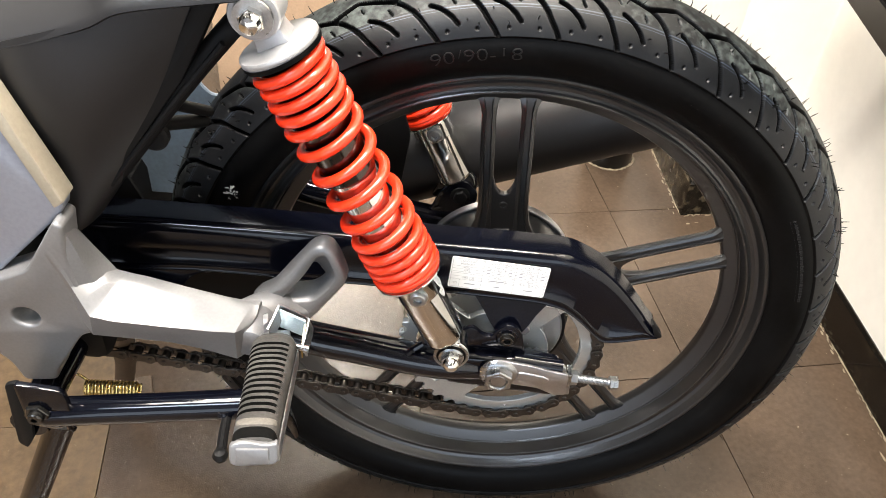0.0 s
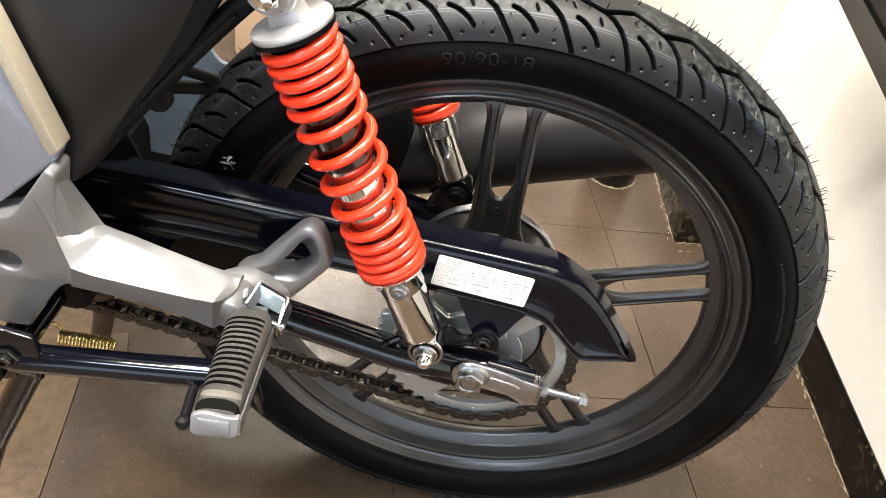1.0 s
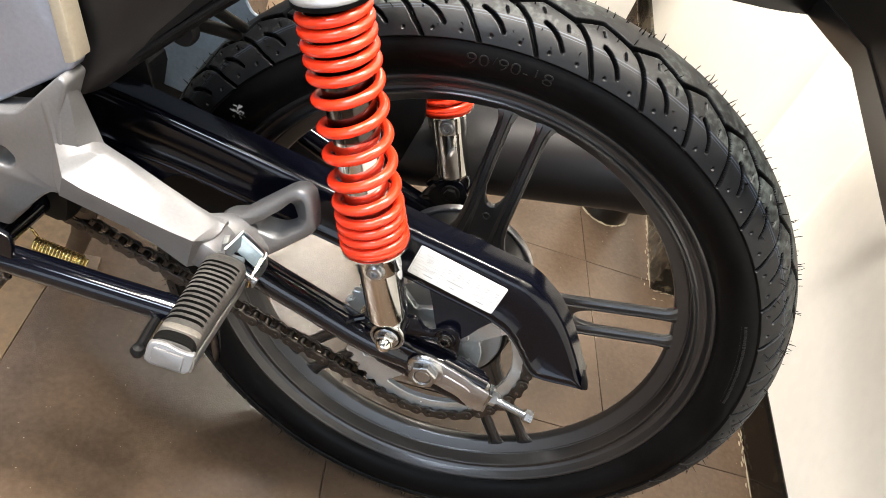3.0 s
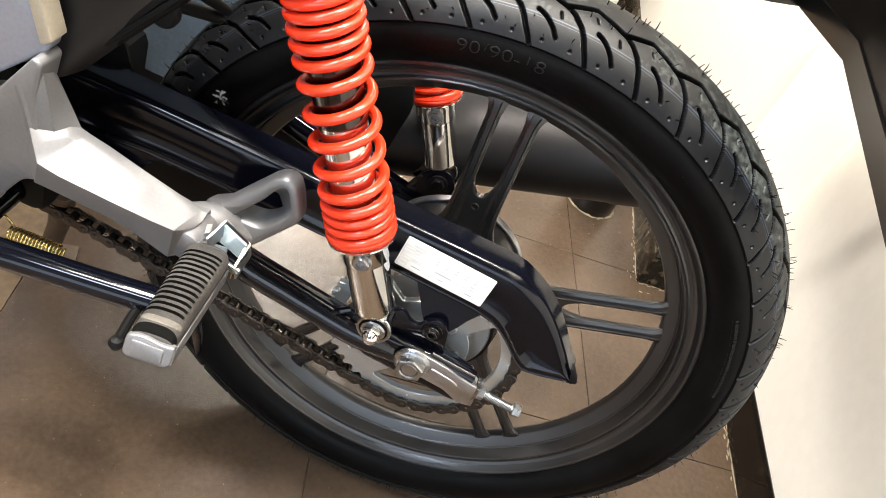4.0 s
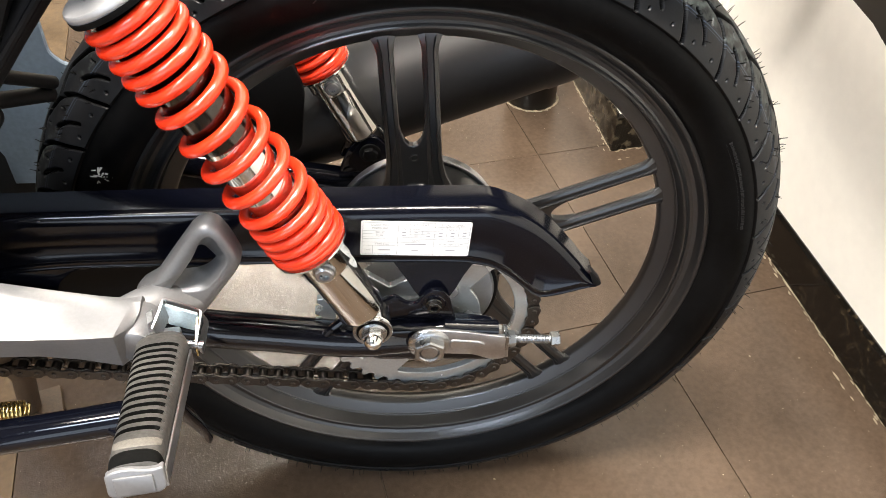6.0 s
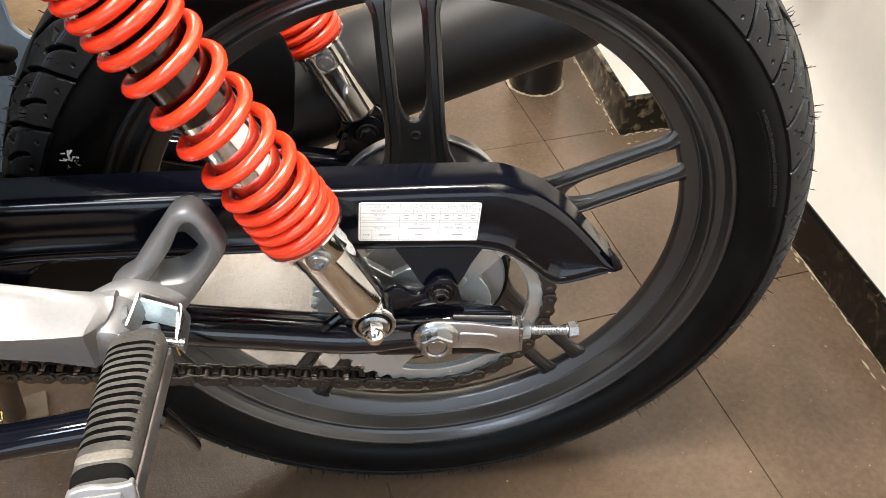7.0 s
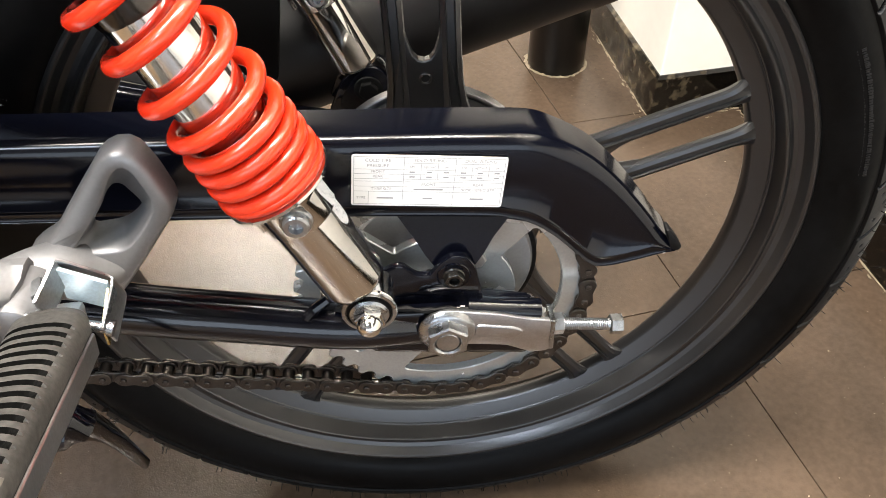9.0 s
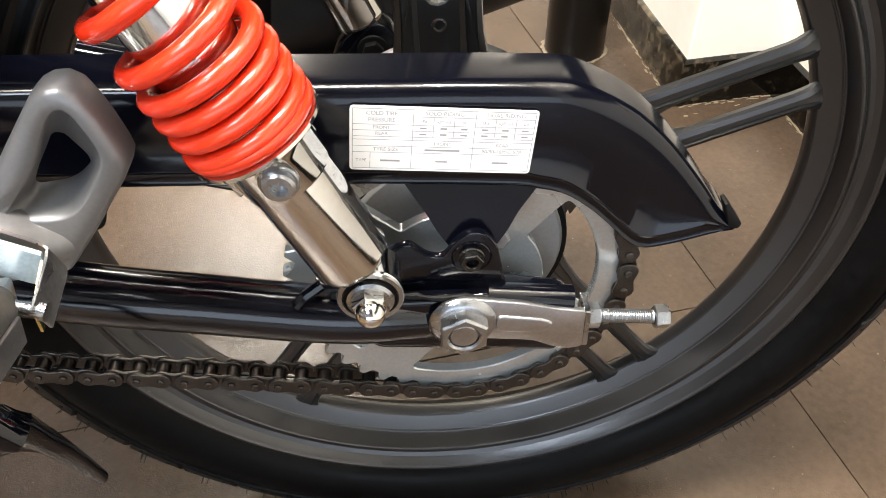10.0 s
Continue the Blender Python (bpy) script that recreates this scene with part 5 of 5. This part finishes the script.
def build_body():
    # charcoal side cover
    def top_edge(x):
        return float(np.interp(x, (-0.500, -0.420, -0.330, -0.2751, -0.250, -0.204, -0.185), (0.560, 0.575, 0.5925, 0.6090, 0.6195, 0.6281, 0.6310)))
    rows = []
    for i in range(31):
        u = i / 30
        x0, x1 = -0.500 + 0.306 * u, -0.330 + 0.027 * u
        turn = 0.022 * max(0.0, (u - 0.62) / 0.38) ** 2
        front, rear = [], []
        for k in range(25):
            v = k / 24
            x = x0 + (x1 - x0) * v + 0.006 * math.sin(math.pi * v) * u
            z = top_edge(x0) * (1 - v) + 0.452 * v
            y = -0.1440 - 0.0030 * math.sin(math.pi * min(1.0, v * 1.6)) + turn
            front.append((x, y, z))
            rear.append((x, y + 0.004, z))
        rows.append(front + rear[::-1])
    part("side_cover", loft(rows), "satin", bike, "satin charcoal plastic side cover", smooth=50)
    ledge = smooth_line([(-0.500, 0, 0.556), (-0.420, 0, 0.572), (-0.330, 0, 0.590), (-0.2751, 0, 0.6072), (-0.250, 0, 0.6194), (-0.204, 0, 0.6281), (-0.170, 0, 0.634)], 5)
    rows = [[(p.x, -0.1425, p.z - 0.003), (p.x, -0.1446, p.z - 0.0015), (p.x - 0.001, -0.1425, p.z + 0.0045), (p.x - 0.004, -0.1190, p.z + 0.018), (p.x - 0.008, -0.0960, p.z + 0.052), (p.x - 0.008, -0.0860, p.z + 0.052), (p.x, -0.1200, p.z - 0.004)] for p in ledge]
    part("cover_shoulder", loft(rows), "satin", bike, smooth=50)
    part("cover_fold", plate([(-0.190, 0.680), (-0.170, 0.680), (-0.1957, 0.6242), (-0.2250, 0.5700), (-0.2768, 0.4989), (-0.2900, 0.4990), (-0.2400, 0.5700), (-0.2100, 0.6260)], -0.1310, -0.1150, 0.003, 2), "plastic", bike)
    strip = [(-0.405, 0.620), (-0.3330, 0.5750), (-0.3250, 0.5500), (-0.3020, 0.4900), (-0.3190, 0.4720), (-0.3662, 0.4247), (-0.430, 0.430)]
    part("front_cowl", plate(rounded(strip, 0.008, 3), -0.1660, -0.1500, 0.0040, 3), "silverblue", bike, "silver blue painted cowl with a champagne edge")
    part("cowl_edge", plate(rounded([(-0.3420, 0.5900), (-0.3330, 0.5900), (-0.3010, 0.4960), (-0.3090, 0.4900)], 0.002, 2), -0.1675, -0.1500, 0.0015, 2), "champagne", bike)
    # Unseen seat, added to shade the tyre, braces and guard below.
    rows = []
    for x, w, z0, z1 in ((-0.70, 0.100, 0.715, 0.775), (-0.58, 0.112, 0.708, 0.775), (-0.46, 0.106, 0.706, 0.785), (-0.34, 0.090, 0.706, 0.790), (-0.29, 0.070, 0.712, 0.780)):
        rows.append([(x, w * math.cos(a), (z0 + z1) / 2 + (z1 - z0) / 2 * math.copysign(abs(math.sin(a)) ** 0.6, math.sin(a))) for a in (2 * math.pi * k / 28 for k in range(28))])
    part("seat", loft(rows), "seat", bike, "unseen black seat, added to shade the parts below")
    # frame rail below the seat, with its small bolts
    rail = part("subframe_rail", sweep(smooth_line([(-0.150, -0.112, 0.650), (-0.1977, -0.118, 0.5986), (-0.2397, -0.120, 0.5483), (-0.2870, -0.120, 0.4870)], 6), 0.0075, 12), "plastic", bike, "black frame rail")
    part("rail_edge", sweep(smooth_line([(-0.1977, -0.1285, 0.5960), (-0.2397, -0.1290, 0.5450), (-0.2870, -0.1290, 0.4850)], 6), 0.0022, 8), "plastic", rail)
    part("rail_boss", disc(-0.2595, 0.514, -0.104, -0.113, 0.0110, 0.002), "plastic", rail)
    part("rail_bolt", hex_head(-0.2605, 0.5145, -0.112, -0.117, 0.0036), "zinc", rail)
    part("cross_brace", sweep([(-0.2460, -0.105, 0.538), (-0.2360, -0.058, 0.5055)], 0.0042, 12), "plastic", rail)
    part("cross_brace", sweep([(-0.2560, -0.105, 0.521), (-0.2400, -0.058, 0.4975)], 0.0052, 12), "plastic", rail)
    # inner mudguard sheet, seen between the rail and the tyre
    inner = part("inner_mudguard", plate(rounded([(-0.46, 0.36), (-0.46, 0.66), (-0.270, 0.66), (-0.270, 0.478), (-0.262, 0.469), (-0.225, 0.466), (-0.28, 0.36)], 0.004, 3), 0.030, 0.034, 0.001, 1), "bluegrey", bike, "blue grey plastic inner mudguard")
    part("inner_chain_case", plate(rounded([(-0.470, 0.275), (-0.470, 0.456), (-0.335, 0.452), (-0.312, 0.440), (-0.296, 0.400), (-0.280, 0.386), (-0.200, 0.382), (-0.170, 0.350), (-0.178, 0.318), (-0.260, 0.303), (-0.360, 0.283)], 0.006, 3), -0.0520, -0.0490, 0.001, 1), "plastic", bike, "black inner chain case")
    part("swingarm_pivot", box(-0.47, -0.330, -0.118, 0.118, 0.285, 0.400, 0.012, 2), "plastic", bike, "black pivot housing")
    part("lower_frame", sweep(smooth_line([(-0.300, -0.110, 0.360), (-0.380, -0.108, 0.330), (-0.48, -0.105, 0.310)], 4), 0.016, 14), "plastic", bike)


build_body()


def flat_text(name, words, x, z, size, mat, parent, y, turn=0.0, squeeze=1.0):
    """Small lettering laid on a face that looks along -y."""
    cu = bpy.data.curves.new(name, "FONT")
    cu.body, cu.size, cu.align_x, cu.align_y = words, size, "CENTER", "CENTER"
    tmp = bpy.data.objects.new(name, cu)
    me = bpy.data.meshes.new_from_object(tmp)
    bpy.data.objects.remove(tmp)
    bpy.data.curves.remove(cu)
    me.transform(Matrix.Diagonal((squeeze, 1, 1, 1)))
    me.transform(pose(x, y, z, 90, turn, 0))
    me.materials.append(M[mat])
    ob = new(name, me)
    ob.parent = parent
    return ob


def build_sticker():
    W, H = 0.0785, 0.0320
    m = pose(-0.0093, -0.0921, 0.3938, 0, 3.9, 0)
    sheet = part("label", plate(rounded([(-W / 2, -H / 2), (W / 2, -H / 2), (W / 2, H / 2), (-W / 2, H / 2)], 0.0018, 3), -0.0002, 0.0002), "label", guard, "white tyre pressure label")
    sheet.matrix_world = m
    ink = bmesh.new()
    y = -0.00032

    def rule(x0, z0, x1, z1, t=0.00011):
        if x0 == x1:
            c = [(x0 - t, z0), (x0 + t, z0), (x0 + t, z1), (x0 - t, z1)]
        else:
            c = [(x0, z0 - t), (x1, z0 - t), (x1, z0 + t), (x0, z0 + t)]
        ink.faces.new([ink.verts.new((a, y, b)) for a, b in c])
    L, R, T, B = -W / 2 + 0.0012, W / 2 - 0.0012, H / 2 - 0.0012, -H / 2 + 0.0012
    c1, c2 = L + 0.0250, L + 0.0510
    zs = [T, T - 0.0075, T - 0.0104, T - 0.0134, T - 0.0150, T - 0.0182, T - 0.0214, B]
    for z in zs:
        rule(L, z, R, z)
    for x in (L, R, c1, c2):
        rule(x, B, x, T)
    for k in (1, 2):
        for a in (c1, c2):
            rule(a + k * 0.0086, zs[3], a + k * 0.0086, T - 0.0034)
    rule(c1, T - 0.0034, R, T - 0.0034)
    rule(L + 0.0075, B, L + 0.0075, zs[6])
    part("ruled_grid", ink, "ink", sheet)
    words = [("COLD TIRE", L + 0.0120, T - 0.0021, 0.0026), ("PRESSURE", L + 0.0120, T - 0.0053, 0.0026), ("FRONT", L + 0.0120, T - 0.0089, 0.0022), ("REAR", L + 0.0120, T - 0.0119, 0.0022),
             ("SOLO RIDING", (c1 + c2) / 2, T - 0.0017, 0.0026), ("DUAL RIDING", (c2 + R) / 2, T - 0.0017, 0.0026), ("TYRE SIZE", L + 0.0140, T - 0.0198, 0.0024), ("TYPE", L + 0.0037, B + 0.0040, 0.0021),
             ("FRONT", (c1 + c2) / 2, T - 0.0166, 0.0023), ("REAR", (c2 + R) / 2, T - 0.0166, 0.0023), ("90/90-18M/C 57P", (c2 + R) / 2, T - 0.0198, 0.0024)]
    for a in (c1, c2):
        for k, wd in enumerate(("kPa", "kgf/cm2", "psi")):
            words.append((wd, a + 0.0043 + 0.0086 * k, T - 0.0055, 0.0019))
    for wd, x, z, size in words:
        ob = flat_text("lettering", wd, x, z, size, "ink", sheet, y - 0.00004)
        ob.matrix_world = m
    bars = bmesh.new()
    for x, z, w, h in ((L + 0.0160, B + 0.0040, 0.0084, 0.0009), ((c1 + c2) / 2, B + 0.0040, 0.0050, 0.0008), ((c2 + R) / 2, B + 0.0040, 0.0070, 0.0009), ((c1 + c2) / 2, T - 0.0198, 0.0150, 0.0009)):
        bars.faces.new([bars.verts.new((a, y, b)) for a, b in ((x - w / 2, z - h / 2), (x + w / 2, z - h / 2), (x + w / 2, z + h / 2), (x - w / 2, z + h / 2))])
    for a in (c1, c2):
        for k in range(3):
            for z in (T - 0.0089, T - 0.0119):
                x = a + 0.0043 + 0.0086 * k
                bars.faces.new([bars.verts.new((x + u, y, z + v)) for u, v in ((-0.0014, -0.0004), (0.0014, -0.0004), (0.0014, 0.0004), (-0.0014, 0.0004))])
    part("print_bar", bars, "ink", sheet)
    for ob in sheet.children:
        ob.matrix_world = m


build_sticker()


def bent_text(name, words, th, r, size, parent):
    """Raised letters bent round the tyre's sidewall, standing outward at the angle th."""
    cu = bpy.data.curves.new(name, "FONT")
    cu.body, cu.size, cu.align_x, cu.align_y, cu.extrude, cu.offset = words, size, "CENTER", "BOTTOM", 0.0006, -0.00025
    tmp = bpy.data.objects.new(name, cu)
    me = bpy.data.meshes.new_from_object(tmp)
    bpy.data.objects.remove(tmp)
    bpy.data.curves.remove(cu)
    for v in me.vertices:
        rr = r + v.co.y
        a = radians(th) - v.co.x * 1.25 / r
        yy = -0.0330 - 0.0126 * math.sin(min(1.0, max(0.0, (rr - 0.2405) / 0.0285)) * math.pi / 2)
        v.co = (rr * math.cos(a), yy - v.co.z - 0.0001, rr * math.sin(a) + AX)
    me.flip_normals()
    me.materials.append(M["letter"])
    ob = new(name, me)
    ob.parent = parent
    return ob


def sidewall_marks():
    bent_text("lettering", "90/90-18", 99.3, 0.2560, 0.0145, tyre)
    rng = random.Random(12)
    # unreadable small print: short raised bars in rows along the wall
    for th0, th1, r0, rows_n, long in ((31.0, 11.0, 0.2462, 5, 0.0026), (40.0, 32.6, 0.2525, 1, 0.0060), (66.0, 52.0, 0.2560, 1, 0.0060), (84.0, 74.0, 0.2500, 2, 0.0022), (-60.0, -95.0, 0.2560, 1, 0.0050), (150.0, 128.0, 0.2520, 2, 0.0036)):
        bm = bmesh.new()
        for k in range(rows_n):
            a = th0
            while a > th1:
                w = rng.uniform(0.5, 1.5) * long * 0.35
                r = r0 + k * (long + 0.0019)
                h = long * rng.uniform(0.7, 1.0)
                vs = []
                for da, dr in ((0, 0), (w, 0), (w, h), (0, h)):
                    rr = r + dr
                    yy = -0.0330 - 0.0126 * math.sin(min(1.0, max(0.0, (rr - 0.2405) / 0.0285)) * math.pi / 2) - 0.0005
                    t = radians(a) - da / rr
                    vs.append((rr * math.cos(t), yy, rr * math.sin(t) + AX))
                put(bm, vs + [(x, y + 0.0008, z) for x, y, z in vs], [(3, 2, 1, 0), (0, 1, 5, 4), (1, 2, 6, 5), (2, 3, 7, 6), (3, 0, 4, 7)])
                a -= math.degrees((w + rng.uniform(0.4, 1.1) * long * 0.4) / r)
        ob = part("small_print", bm, "letter", tyre)
        ob["kind"] = "stuff"
    # oval approval mark below the small print
    loop = []
    for k in range(29):
        a = 2 * math.pi * k / 28
        rr, t = 0.2545 + 0.0042 * math.cos(a), radians(4.6) + 0.016 * math.sin(a)
        yy = -0.0330 - 0.0126 * math.sin((rr - 0.2405) / 0.0285 * math.pi / 2) - 0.0002
        loop.append((rr * math.cos(t), yy, rr * math.sin(t) + AX))
    part("approval_mark", sweep(loop, [0.0004] * 29, 6), "letter", tyre)
    # chalky inspection mark
    bm = bmesh.new()
    for k in range(60):
        a, rr = radians(151.9) + rng.gauss(0, 0.014), 0.2580 + rng.gauss(0, 0.0034)
        yy = -0.0330 - 0.0126 * math.sin(min(1.0, max(0.0, (rr - 0.2405) / 0.0285)) * math.pi / 2) - 0.0004
        p = Vector((rr * math.cos(a), yy, rr * math.sin(a) + AX))
        u, q = Vector((-math.sin(a), 0, math.cos(a))), Vector((math.cos(a), 0, math.sin(a)))
        t = rng.uniform(0, math.pi)
        d, e = u * math.cos(t) + q * math.sin(t), q * math.cos(t) - u * math.sin(t)
        l, w = rng.uniform(0.0012, 0.0030), rng.uniform(0.0004, 0.0008)
        put(bm, [p - d * l - e * w, p + d * l - e * w, p + d * l + e * w, p - d * l + e * w], [(0, 1, 2, 3)])
    part("inspection_mark", bm, "chalk", tyre, "pale chalky inspection mark")


sidewall_marks()


def display_foot():
    """The round black foot of a display stand beyond the wheel."""
    foot = part("display_stand", lathe([(0.0001, 0.0), (0.043, 0.0), (0.0445, 0.004), (0.0445, 0.196), (0.040, 0.200), (0.0001, 0.200)], 48, axis="z"), "blackmetal")
    foot.location = (0.249, 0.722, 0.0)
    rng = random.Random(31)
    ring = [(0.0465 * math.cos(2 * math.pi * k / 60) * (1 + rng.uniform(-0.02, 0.05)), 0.0465 * math.sin(2 * math.pi * k / 60) * (1 + rng.uniform(-0.02, 0.05)), 0.001) for k in range(61)]
    part("plaster_smear", sweep(ring, [rng.uniform(0.0012, 0.0042) for k in ring], 6, flat=0.35), "dust", foot, "dried plaster round the foot")
    tagged(foot, "round black foot of a display stand on the tiles", "display stand")


display_foot()


def beige_box():
    """A tan carton on the floor beyond the machine."""
    bm = box(-0.14, 0.14, -0.12, 0.12, 0.0, 0.40, 0.004, 2)
    carton = part("carton", bm, "carton")
    carton.matrix_world = pose(-0.392, 0.985, 0.0, 0, 0, 8)
    tagged(carton, "plain tan cardboard carton on the tiles", "carton")


beige_box()


def plinth():
    """A white plinth beyond the machine, beside the wall."""
    bm = box(-0.40, 0.40, -0.30, 0.30, 0.0, 0.50, 0.004, 2)
    ob = part("display_plinth", bm, "wall")
    ob.matrix_world = pose(-0.190, 1.945, 0.0, 0, 0, 4)
    tagged(ob, "plain white display plinth on the tiles beside the wall", "plinth")


plinth()
